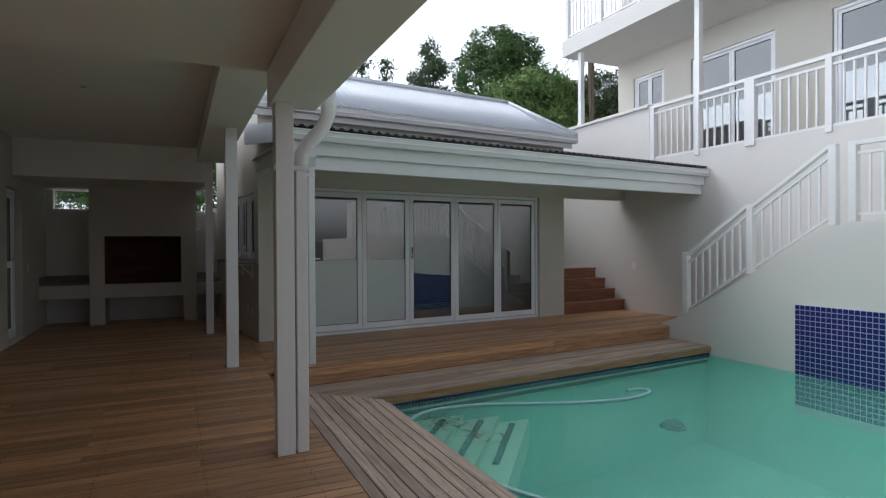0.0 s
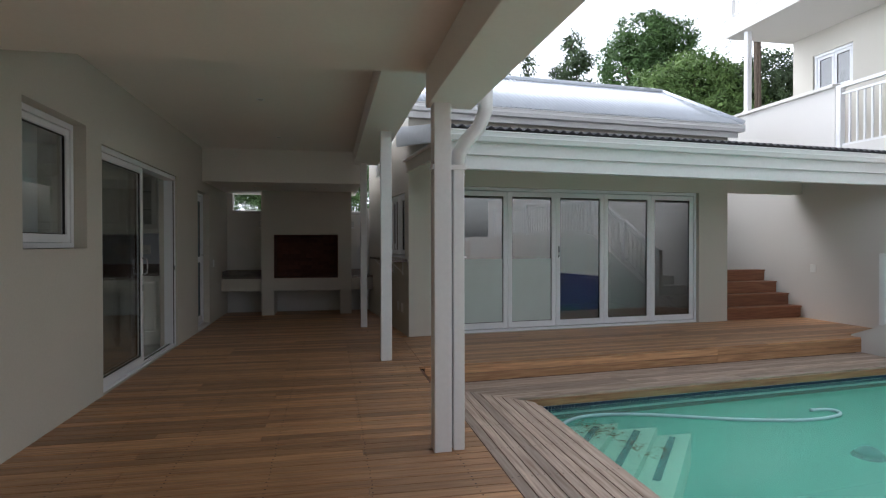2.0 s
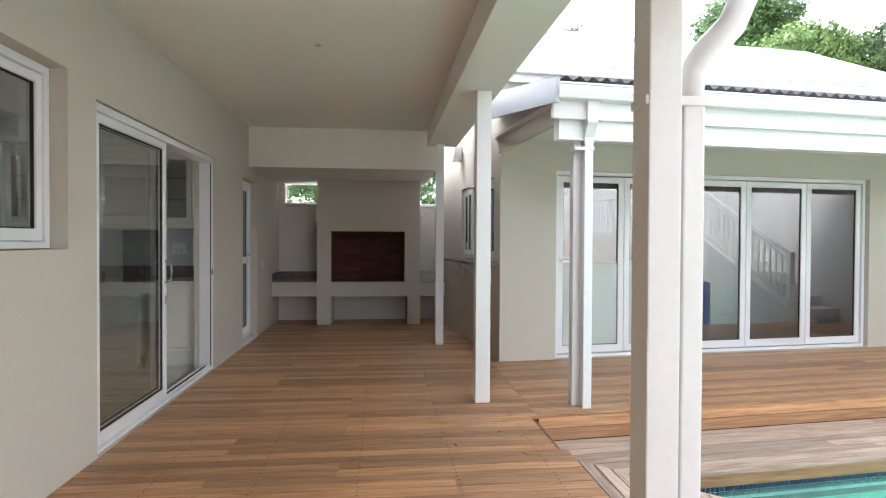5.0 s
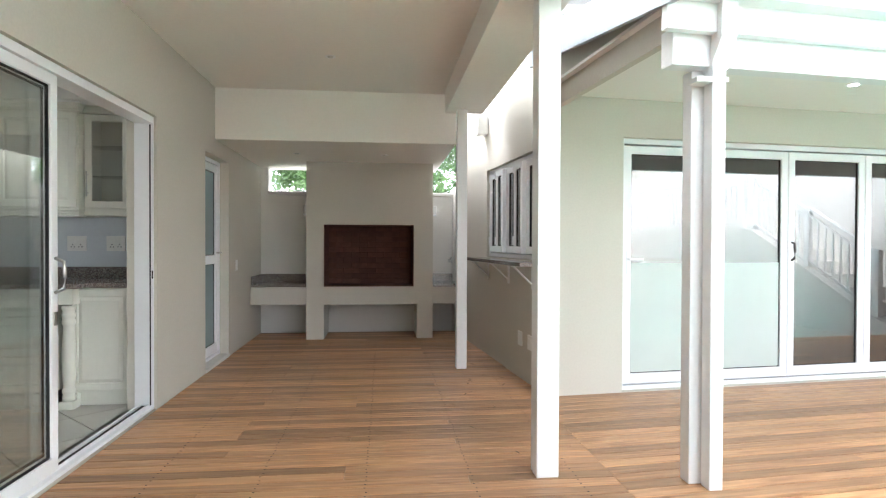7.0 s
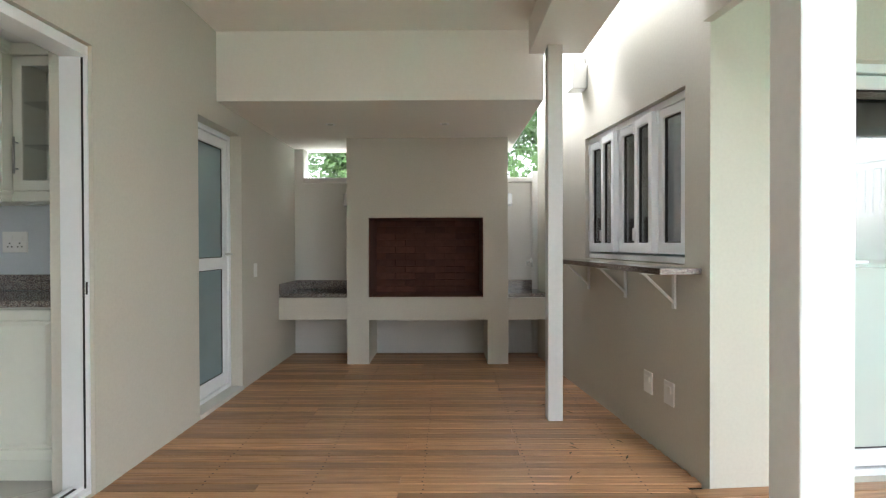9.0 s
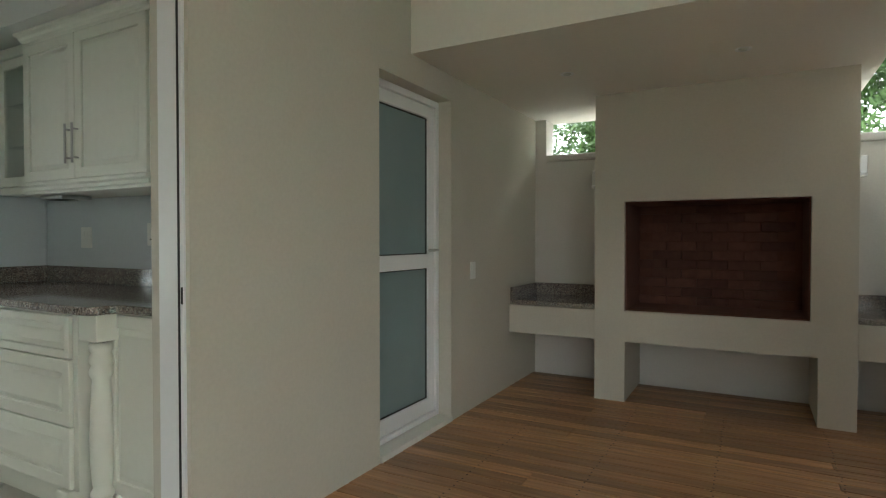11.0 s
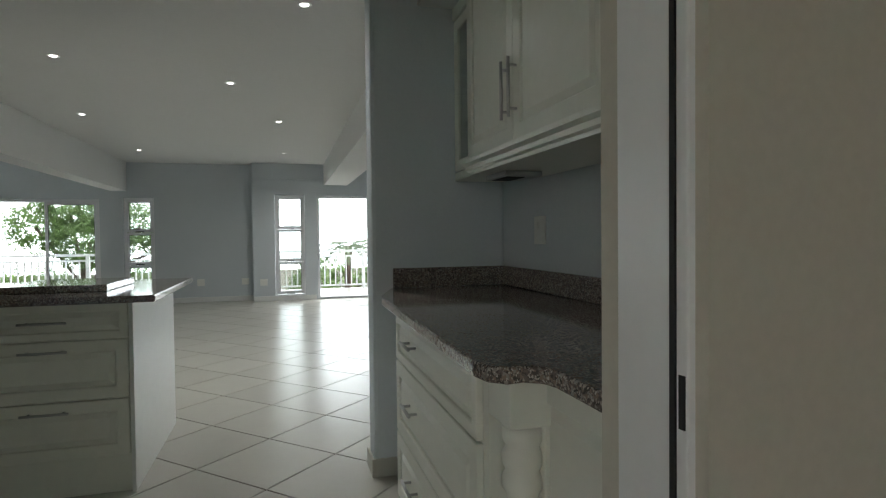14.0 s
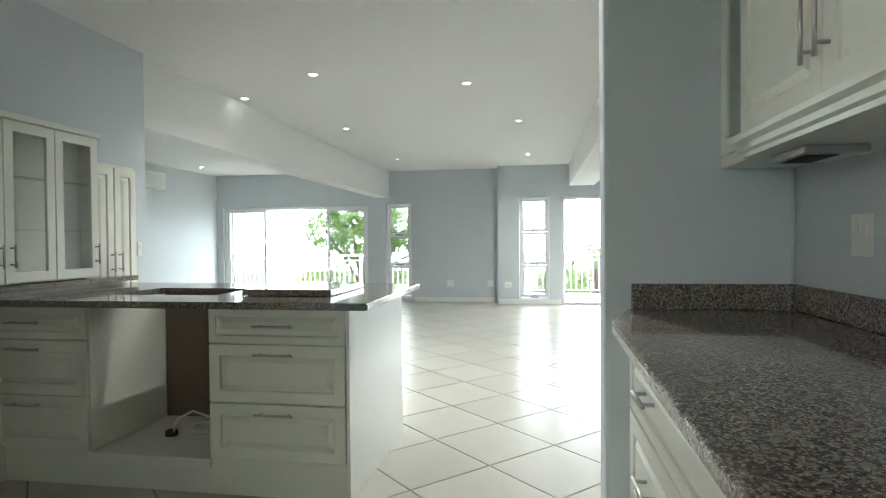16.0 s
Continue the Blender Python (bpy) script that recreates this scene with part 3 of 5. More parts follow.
kd = thing("door_2", "white framed door with two frosted glass panels", "door", on_house(8.769, 0.033, 0.09), kind="structure")
outer_frame(kd, 0.802, 2.048, 0.04, 0.07)
kl = sash(kd, 0.724, 1.968, 0.075, GLASS_FROST, "door_leaf", 0.042, pose(0.04, 0.015, 0.035), rails=(0.98,))
part("handle", tube(bmesh.new(), [(0.687, -0.0, 1.05), (0.687, -0.05, 1.05), (0.57, -0.055, 1.05)], 0.009), STEEL, kl, "", True)
struct("threshold", box(HX - 0.26, HX + 0.012, 8.767, 9.573, -0.02, 0.032, 0.004), PLASTER_LIGHT, "worn plaster door sill")


def plate(name, m, w=0.075, h=0.12, label="white plastic wall switch", cat="switch", rockers=1, round_holes=False, group=""):
    """A wall plate lying in its local xz plane and facing -y."""
    p = thing(name, label, cat, m, group)
    part("cover", box(-w / 2, w / 2, -0.009, 0, -h / 2, h / 2, 0.003), PLASTIC, p)
    for i in range(rockers):
        x = (i - (rockers - 1) / 2) * w / max(rockers, 1) * 0.8
        part("rocker", box(x - w / rockers * 0.25, x + w / rockers * 0.25, -0.013, -0.009, h * 0.02, h * 0.3, 0.001), PLASTIC, p)
    if round_holes:
        for i in range(rockers):
            x = (i - (rockers - 1) / 2) * w / max(rockers, 1) * 0.8
            for dx, dz in ((-0.012, -0.028), (0.012, -0.028), (0.0, -0.008)):
                # raised black square in place of the dark inside of a hole
                part("pin_hole_shade", box(x + dx - 0.004, x + dx + 0.004, -0.0105, -0.008, dz - 0.004, dz + 0.004), SEAL, p)
    return p


plate("wall_switch", Matrix(((0, -1, 0, HX), (1, 0, 0, 9.89), (0, 0, 1, 0.97), (0, 0, 0, 1))), label="white switch plate beside the frosted door")

# ---- barbecue ----
bq = thing("barbecue_fireplace", "built-in plastered barbecue with dark red brick firebox", "fireplace", pose(0, 10.555, 0))
bm = slab_with_holes(-0.878, 0.724, 0.0, 2.25, 0.0, 0.64, [(-0.665, 0.48, 0.665, 1.46), (-0.66, 0.52, 0.0, 0.44)], "x")
part("chimney_breast", bm, PLASTER, bq)
for nm, b in (("firebox_back", (-0.655, 0.470, 0.60, 0.63, 0.674, 1.45)), ("firebox_side", (-0.663, -0.655, 0.03, 0.63, 0.674, 1.45)),
              ("firebox_side", (0.470, 0.478, 0.03, 0.63, 0.674, 1.45)), ("firebox_top", (-0.663, 0.478, 0.03, 0.63, 1.45, 1.458)), ("firebox_floor", (-0.663, 0.478, 0.03, 0.63, 0.667, 0.674))):
    part(nm, box(*b), FIREBOX_LINING, bq, "dark red firebox lining")
row, z = 0, 0.668
brick_a = box(0, 0.214, 0, 0.05, 0, 0.068, 0.004)
brick_me = bpy.data.meshes.new("brick")
brick_a.to_mesh(brick_me)
brick_a.free()
brick_me.materials.append(BRICK)
while z < 1.40:
    x = -0.663 - (0.109 if row % 2 else 0.0)
    while x < 0.45:
        if x >= -0.67 and x + 0.214 <= 0.485:
            b = new("brick", brick_me)
            b.parent = bq
            b.location = (x, 0.555 + random.uniform(0, 0.006), z)
        x += 0.218
    row, z = row + 1, z + 0.072
for sx, name in ((-1, "left"), (1, "right")):
    x0, x1 = (HX + 0.002, -0.880) if sx < 0 else (0.726, 1.30)
    sh = thing("side_shelf", "plastered side shelf with a granite tray beside the barbecue", "shelf", pose(0, 10.575, 0), group="barbecue shelves")
    part("ledge", box(x0, x1, 0.0, 0.62, 0.44, 0.66, 0.004), PLASTER, sh)
    part("tray", box(x0 + 0.004, x1 - 0.004, 0.01, 0.615, 0.662, 0.70, 0.003), GRANITE, sh)
    bm = bmesh.new()
    bx(bm, x0 + 0.004, x1 - 0.004, 0.595, 0.615, 0.70, 0.80, 0.002)
    if sx < 0:
        bx(bm, x0 + 0.004, x0 + 0.024, 0.01, 0.595, 0.70, 0.80, 0.002)
    else:
        bx(bm, x1 - 0.024, x1 - 0.004, 0.01, 0.595, 0.70, 0.80, 0.002)
    part("upstand", bm, GRANITE, sh)
struct("coping_garden", box(-1.47, 6.6, 11.17, 11.43, 1.872, 1.93, 0.015), PLASTER_LIGHT, "rounded coping of the garden wall")
struct("garden_pillar", box(1.05, 1.35, 11.13, 11.46, -0.3, 1.99, 0.01), PLASTER_LIGHT, "pale pillar in the garden wall")
for x, y, z in ((-0.35, 5.9, 2.759), (-0.35, 8.0, 2.759), (-0.9, 9.9, 2.249), (0.1, 9.9, 2.249)):
    dl = thing("downlight", "small recessed downlight in the deck ceiling, unlit", "downlight", pose(x, y, z), group="deck downlights")
    part("ring", lathe([(0.028, 0), (0.042, -0.004), (0.044, 0.0)], 16), ALU, dl, "", True)
    part("bulb", lathe([(0.001, -0.010), (0.020, -0.008), (0.026, -0.001)], 12), CAB_IN, dl, "", True)

# ---- garden wing: folding doors, side window, shelf ----
bf = thing("door_3", "white five-leaf folding glass doors, closed", "door", W @ pose(0.65, 0.06, 0.0), kind="structure")
outer_frame(bf, 4.21, 2.11, 0.045, 0.08)
LEAVES = (0.048, 0.87, 1.66, 2.49, 3.35, 4.162)
for i in range(5):
    lf = sash(bf, LEAVES[i + 1] - LEAVES[i] - 0.005, 2.01, 0.07, GLASS_DOOR, "door_leaf", 0.045, pose(LEAVES[i], 0.015, 0.045))
    if i < 2:
        part("frosted_film", box(0.071, LEAVES[i + 1] - LEAVES[i] - 0.076, 0.0165, 0.0185, 0.09, 1.02), FILM, lf, "pale frosted film on the lower glass")
    if i in (0, 2):
        bm = bmesh.new()
        if i == 2:
            tube(bm, [(0.04, -0.0, 1.04), (0.02, -0.05, 1.06), (0.02, -0.055, 1.12), (0.02, -0.05, 1.19), (0.04, 0.0, 1.2)], 0.010, 8)
            part("handle", bm, SEAL, lf, "black bow handle", True)
        else:
            bx(bm, 0.022, 0.05, -0.008, 0, 0.93, 1.13, 0.003)
            bx(bm, 0.03, 0.16, -0.05, -0.035, 1.045, 1.062, 0.004)
            bx(bm, 0.03, 0.045, -0.04, 0, 1.045, 1.062)
            part("handle", bm, ALU, lf, "white lever handle")
    for z in (0.25, 1.0, 1.8):
        part("hinge", lathe([(0.009, z - 0.05), (0.009, z + 0.05)], 8), ALU, lf)
bar = thing("bar_counter", "white fronted counter inside the glazed room", "counter", W @ pose(0.5, 1.7, 0))
part("panel", box(0, 2.2, 0, 0.12, 0, 1.02, 0.004), CAB, bar)
part("worktop", box(-0.03, 2.25, -0.05, 0.55, 1.022, 1.06, 0.004), GRANITE, bar)
part("carcass", box(0, 2.2, 0.122, 0.5, 0, 1.02), CAB_IN, bar)
cb = thing("cardboard_box", "brown cardboard box standing on the counter", "box", W @ pose(1.15, 1.85, 1.06))
part("carton", box(0, 0.42, 0, 0.3, 0, 0.28, 0.004), CARD, cb)
part("tape", box(0.19, 0.23, -0.001, 0.301, 0.1, 0.2815), mat("packing_tape", (0.4, 0.3, 0.18), 0.3), cb)

SIDE = W @ Matrix(((0, 1, 0, 0.0), (-1, 0, 0, 0.0), (0, 0, 1, 0), (0, 0, 0, 1)))   # local -x runs along the side wall, local y points inwards
sw = thing("window_2", "white folding window with five glazed leaves", "window", SIDE @ pose(-1.795, 0.03, 1.085), kind="structure")
outer_frame(sw, 1.55, 0.94, 0.045, 0.08)
for i in range(5):
    lf = sash(sw, 0.286, 0.84, 0.052, GLASS_DARK, "window_leaf", 0.045, pose(0.05 + i * 0.290, -0.03 if i % 2 else -0.012, 0.05, 0, 0, -4 if i % 2 else 4))
    for z in (0.12, 0.8):
        part("hinge", lathe([(0.012, z - 0.04), (0.012, z + 0.04)], 8), ALU, lf)
sf = thing("servery_shelf", "grey granite servery shelf on steel brackets", "shelf", SIDE @ pose(-1.95, -0.22, 1.04))
part("slab", box(0, 1.88, 0, 0.219, 0.0, 0.032, 0.004), GRANITE, sf)
for x in (0.25, 0.95, 1.6):
    bm = bmesh.new()
    bx(bm, x, x + 0.03, 0.02, 0.215, -0.012, -0.001)
    bx(bm, x, x + 0.03, 0.203, 0.215, -0.20, -0.012)
    tube(bm, [(x + 0.015, 0.04, -0.01), (x + 0.015, 0.222, -0.18)], 0.008, 6)
    part("bracket", bm, WHITE, sf)
for k, u in enumerate((-0.66, -0.40)):
    plate("wall_socket", SIDE @ pose(u, -0.001, 0.36), 0.11, 0.13, "white weatherproof socket low on the plastered wall", "socket", 1, group="outdoor sockets")
cam_box = thing("outdoor_speaker", "grey box shaped speaker high on the wing's wall", "speaker", SIDE @ pose(-1.9, -0.12, 2.42))
part("case", box(0, 0.16, 0, 0.12, 0, 0.2, 0.01), STEEL, cam_box)
part("bracket", box(0.05, 0.11, 0.1, 0.121, 0.2, 0.26), STEEL, cam_box)


def corrugated(name, parent, u0, u1, start, end, lift, material, pitch=0.076, amp=0.009, label=""):
    """Corrugated sheet: for each u the ribs run from start(u) to end(u), points (v, z)."""
    n = int((u1 - u0) / (pitch / 6))
    vs, fs = [], []
    for i in range(n + 1):
        u = u0 + (u1 - u0) * i / n
        dz = amp * math.sin(u / pitch * math.tau) + lift
        a, b = start(u), end(u)
        vs += [(u, a[0], a[1] + dz), (u, b[0], b[1] + dz)]
        if i:
            k = 2 * i
            fs.append((k - 2, k, k + 1, k - 1))
    me = bpy.data.meshes.new(name)
    me.from_pydata(vs, [], fs)
    me.materials.append(material)
    me.shade_smooth()
    ob = new(name, me)
    ob.parent = parent
    sd = ob.modifiers.new("thick", "SOLIDIFY")
    sd.thickness = 0.003
    if label:
        ob["label"] = label
    return ob


def gutter(parent, u0, u1, v, z, h=0.11, d=0.12, name="gutter"):
    prof = [(0, 0), (d * 0.8, 0), (d, h * 0.45), (d * 0.93, h * 0.55), (d * 0.93, h * 0.85), (d * 1.06, h * 0.88), (d * 1.06, h), (d * 0.98, h), (d * 0.86, h * 0.8), (d * 0.86, 0.012), (0, 0.012)]
    bm = bmesh.new()
    a = [bm.verts.new((u0, v - y, z + q)) for y, q in prof]
    b = [bm.verts.new((u1, v - y, z + q)) for y, q in prof]
    bm.faces.new(a)
    bm.faces.new(b[::-1])
    for i in range(len(prof)):
        j = (i + 1) % len(prof)
        bm.faces.new((a[i], b[i], b[j], a[j]))
    bmesh.ops.recalc_face_normals(bm, faces=bm.faces)
    return part(name, bm, WHITE, parent)


CU0, CU1 = -0.14, 6.95
can = thing("canopy", "white timber canopy with corrugated roof sheets over the folding doors", "canopy", W)
part("front_beam", box(CU0 + 0.05, CU1, -1.79, -1.69, 2.11, 2.29, 0.005), WHITE, can)
part("fascia", box(CU0 - 0.02, CU1 + 0.03, -1.85, -1.80, 2.26, 2.42, 0.004), WHITE, can)
gutter(can, CU0 - 0.02, CU1 + 0.06, -1.852, 2.395)
corrugated("roof_sheet", can, CU0 - 0.03, CU1 + 0.02, lambda u: (-1.91, 2.555), lambda u: (-0.005, 2.86), 0.0, ROOF_DARK, amp=0.017, pitch=0.11)
# dark strip standing in for the shade between gutter and corrugated sheet
part("eave_shade_strip", box(CU0, CU1, -1.845, -1.825, 2.42, 2.535), EAVE_SHADE, can)
part("soffit", box(CU0 + 0.05, CU1, -1.69, -0.002, 2.42, 2.44), SOFFIT, can)
bm = bmesh.new()
vs = [bm.verts.new(p) for p in ((CU0 - 0.035, -1.93, 2.36), (CU0 - 0.035, -0.005, 2.62), (CU0 - 0.035, -0.005, 2.89), (CU0 - 0.035, -1.93, 2.55))]
f = bm.faces.new(vs)
ex = bmesh.ops.extrude_face_region(bm, geom=[f])
bmesh.ops.translate(bm, verts=[e for e in ex["geom"] if isinstance(e, bmesh.types.BMVert)], vec=(0.03, 0, 0))
bmesh.ops.recalc_face_normals(bm, faces=bm.faces)
part("barge_flashing", bm, mat("grey_flashing", (0.42, 0.45, 0.48), 0.45, metal=0.3, grain=0.2), can, "grey metal end flashing")
bm = bmesh.new()
gable = ((-1.69, 2.27), (-0.002, 2.27), (-0.002, 2.83), (-1.69, 2.56))
ends = [[bm.verts.new((CU0 + du, v, z)) for v, z in gable] for du in (0.10, 0.15)]
bm.faces.new(ends[0])
bm.faces.new(ends[1][::-1])
for k in range(4):
    bm.faces.new((ends[0][k], ends[1][k], ends[1][(k + 1) % 4], ends[0][(k + 1) % 4]))
bmesh.ops.recalc_face_normals(bm, faces=bm.faces)
part("end_rafter", bm, PLASTER, can)
cdl = thing("downlight", "small lit downlight under the canopy", "downlight", W @ pose(2.1, -0.75, 2.419), group="canopy downlights")
part("ring", lathe([(0.032, 0), (0.05, -0.005), (0.052, 0.0)], 16), ALU, cdl, "", True)
part("lens", lathe([(0.001, -0.004), (0.03, -0.003), (0.033, -0.001)], 14), SPOT, cdl, "", True)

wr = thing("wing_roof", "pale blue-grey corrugated hipped roof of the garden wing", "roof", W)
E0, E1, RV, RH, EZ = -0.22, 5.58, 1.3, 4.10, 3.24


def eave_top(u):
    k = min(1.0, max(0.0, min((u - E0) / 1.12, (E1 - u) / 0.44)))
    return (-0.18 + (RV + 0.18) * k, EZ + (RH - EZ) * k)


corrugated("roof_sheet", wr, E0, E1, lambda u: (-0.18, EZ), eave_top, 0.0, ROOF, amp=0.010)
bm = bmesh.new()
A = [(E0, -0.18, EZ - 0.02), (E1, -0.18, EZ - 0.02), (E1, 3.5, EZ - 0.02), (E0, 3.5, EZ - 0.02), (E0 + 1.12, RV, RH - 0.02), (E1 - 0.44, RV, RH - 0.02), (E0 + 1.12, 2.0, RH - 0.02), (E1 - 0.44, 2.0, RH - 0.02)]
v = [bm.verts.new(p) for p in A]
for f in ((0, 1, 5, 4), (1, 2, 7, 5), (2, 3, 6, 7), (3, 0, 4, 6), (4, 5, 7, 6), (3, 2, 1, 0)):
    bm.faces.new([v[i] for i in f])
part("roof_body", bm, ROOF, wr)
bm = bmesh.new()
tube(bm, [(E0 + 1.12, RV, RH + 0.01), (E1 - 0.44, RV, RH + 0.01)], 0.05, 8)
tube(bm, [(E1 - 0.44, RV, RH + 0.01), (E1, -0.18, EZ + 0.02)], 0.04, 8)
tube(bm, [(E0 + 1.12, RV, RH + 0.01), (E0, -0.18, EZ + 0.02)], 0.04, 8)
part("ridge_cap", bm, ROOF, wr, "", True)
part("fascia", box(E0 + 0.05, E1 - 0.05, -0.12, -0.08, 3.02, 3.22, 0.004), WHITE, wr)
gutter(wr, E0 + 0.02, E1 - 0.02, -0.122, 3.1)
part("eave_soffit", box(E0 + 0.05, E1 - 0.05, -0.08, 0.0, 3.06, 3.1), WHITE, wr)

# ---- railings ----


def railing(name, label, posts, gap, m, cat="railing", post_w=0.09, group="white railings"):
    """Posts (distance, base, top) along local x; rails and balusters run between neighbours."""
    r = thing(name, label, cat, m, group)
    for d, b, t in posts:
        part("post", box(d - post_w / 2, d + post_w / 2, -post_w / 2, post_w / 2, b, t, 0.005), WHITE, r)
    for (d0, b0, t0), (d1, b1, t1) in zip(posts, posts[1:]):
        x0, x1 = d0 + post_w / 2, d1 - post_w / 2

        def bar(nm, a0, a1, h, w):
            bm = bmesh.new()
            p = [bm.verts.new((x, y, z + dz)) for x, z in ((x0, a0), (x1, a1)) for y in (-w, w) for dz in (0, h)]
            for f in ((0, 1, 3, 2), (4, 6, 7, 5), (0, 4, 5, 1), (2, 3, 7, 6), (0, 2, 6, 4), (1, 5, 7, 3)):
                bm.faces.new([p[i] for i in f])
            part(nm, bm, WHITE, r)

        bar("top_rail", t0 - 0.05, t1 - 0.05, 0.05, 0.04)
        bar("mid_rail", t0 - 0.16, t1 - 0.16, 0.035, 0.02)
        bar("bottom_rail", b0 + 0.07, b1 + 0.07, 0.035, 0.02)
        n = max(2, round((x1 - x0) / gap))
        me = None
        for i in range(1, n):
            k = i / n
            x = x0 + (x1 - x0) * k
            zb, zt = b0 + (b1 - b0) * k + 0.1, t0 + (t1 - t0) * k - 0.155
            if me is None:
                o = part("baluster", box(-0.013, 0.013, -0.013, 0.013, 0, zt - zb), WHITE, r)
                me = o.data
            else:
                o = new("baluster", me)
                o.parent = r
            o.location = (x, 0, zb)
    return r


def along_y(x, y, z, sign=-1):
    return pose(x, y, z, 0, 0, 90 * sign)


railing("stair_railing", "white timber railing along the sloping stair wall",
        [(0, 0.20, 1.15), (1.09, 0.87, 1.82), (2.17, 1.50, 2.46)], 0.125, along_y(7.52, 6.09, 0))
railing("landing_railing", "white timber railing on the stair landing", [(0, 1.53, 2.46), (1.5, 1.53, 2.46), (3.0, 1.53, 2.46), (5.0, 1.53, 2.46)], 0.125, along_y(7.52, 3.70, 0))
railing("terrace_railing", "white timber railing along the terrace edge",
        [(0, 2.78, 3.83), (0.99, 2.78, 3.83), (1.93, 2.78, 3.83)], 0.135, along_y(8.42, 7.64, 0))
railing("terrace_railing", "white timber railing along the terrace edge",
        [(0, 2.78, 3.83), (1.13, 2.78, 3.83), (2.27, 2.78, 3.83), (3.4, 2.78, 3.83), (5, 2.78, 3.83)], 0.135, along_y(8.42, 5.63, 0))
railing("balcony_railing", "white timber railing of the upper balcony",
        [(0, 5.86, 6.86), (1.1, 5.86, 6.86), (2.2, 5.86, 6.86), (3.3, 5.86, 6.86), (5.0, 5.86, 6.86)], 0.13, along_y(8.45, 10.2, 0))
for y, z0 in ((9.84, 3.88), (6.72, 2.85), (2.6, 2.85)):
    tp = thing("terrace_post", "tall white square post carrying the balcony", "post", pose(8.52, y, z0), group="terrace posts")
    part("shaft", box(-0.05, 0.05, -0.05, 0.05, 0.0, 5.5 - z0, 0.005), WHITE, tp)
    part("base_block", box(-0.065, 0.065, -0.065, 0.065, 0.0, 0.06, 0.004), WHITE, tp)


def facade_window(name, y0, y1, z0, z1, leaves, label):
    w = thing(name, label, "window", Matrix(((0, 1, 0, 9.93), (-1, 0, 0, y1), (0, 0, 1, z0), (0, 0, 0, 1))), kind="structure")
    outer_frame(w, y1 - y0, z1 - z0, 0.05, 0.08)
    lw = (y1 - y0 - 0.1) / leaves
    for i in range(leaves):
        sash(w, lw - 0.004, z1 - z0 - 0.1, 0.055, GLASS_DARK, "sash", 0.04, pose(0.05 + i * lw, 0.02, 0.045))


facade_window("window_3", 6.31, 8.09, 2.845, 5.015, 2, "white sliding glass door on the terrace")
facade_window("window_4", 8.81, 9.69, 4.255, 5.045, 2, "small white two-pane window above the terrace")
facade_window("window_5", 3.61, 5.34, 2.845, 5.015, 2, "white sliding glass door on the terrace")
struct("wall_upper_room", box(11.6, 11.7, -3.5, 10.0, 2.82, 5.5), WALL_IN, "dim room wall behind the terrace windows")
plant = thing("pot_plant", "small dark leafy plant behind the window", "plant", pose(10.25, 9.45, 4.3))
bm = bmesh.new()
for i in range(14):
    a = i * 2.4
    tube(bm, [(0, 0, 0.0), (0.05 * math.cos(a), 0.05 * math.sin(a), 0.15), (0.13 * math.cos(a), 0.13 * math.sin(a), 0.2 + 0.1 * (i % 3))], 0.008, 5)
part("leaves", bm, LEAF_DARK, plant)
part("pot", lathe([(0.05, -0.15), (0.07, 0.0), (0.06, 0.0)], 14), DARK, plant)

# steps in the passage, socket on the retaining wall
for i in range(4):
    st = thing("timber_step", "red-brown timber step in the side passage", "step", W @ pose(WL + 0.01, 0.02 + i * 0.23, 0), group="passage steps")
    w = 1.60 - 0.03 * i
    part("riser", box(0, w, 0.0, 0.03, 0.20 * i, 0.20 * (i + 1) - 0.025, 0.003), DECK_RED, st)
    for j in range(2):
        part("tread_board", box(0, w, -0.02 + j * 0.125, 0.10 + j * 0.125, 0.20 * (i + 1) - 0.024, 0.20 * (i + 1), 0.003), DECK_RED, st)
    part("string", box(0, w, 0.031, 0.23, 0.0, 0.20 * (i + 1) - 0.026), DARK, st)
plate("wall_socket", Matrix(((0, 1, 0, 8.399), (-1, 0, 0, 8.13), (0, 0, 1, 0.86), (0, 0, 0, 1))), 0.11, 0.13, "white weatherproof socket on the retaining wall", "socket", 1)

# concrete flight behind the sloping wall
for i in range(7):
    st = thing("concrete_step", "pale concrete step of the terrace stair", "step", pose(7.622, 6.28 - 0.34 * i, 0), group="stair steps")
    part("tread", box(0, 0.776, -0.34, 0.0, -0.03 if i == 0 else 0.19 * i - 0.12, 0.19 * (i + 1), 0.006), PLASTER_LIGHT, st)
# small fittings round the barbecue
for x, nm in ((0.7225, "r"), (-0.9335, "l")):
    wl = thing("wall_light", "small grey wall light on the barbecue's flank", "wall light", pose(x, 10.68, 1.58), group="barbecue lights")
    part("back_plate", box(0, 0.057, 0, 0.05, 0.02, 0.13, 0.004), STEEL, wl)
    part("hood", box(0.004, 0.053, -0.03, 0.05, 0.0, 0.02, 0.004), ALU, wl)
tap = thing("wall_tap", "chrome swan-neck tap over the granite tray", "tap", pose(1.02, 11.195, 0.98))
part("spout", tube(bmesh.new(), [(0, 0, 0), (0, -0.08, 0.02), (0, -0.16, 0.05), (0, -0.22, 0.03), (0, -0.24, -0.03)], 0.011, 10), STEEL, tap, "", True)
part("valve", box(-0.03, 0.03, -0.03, 0.004, -0.025, 0.025, 0.008), STEEL, tap)

# ---- kitchen ----


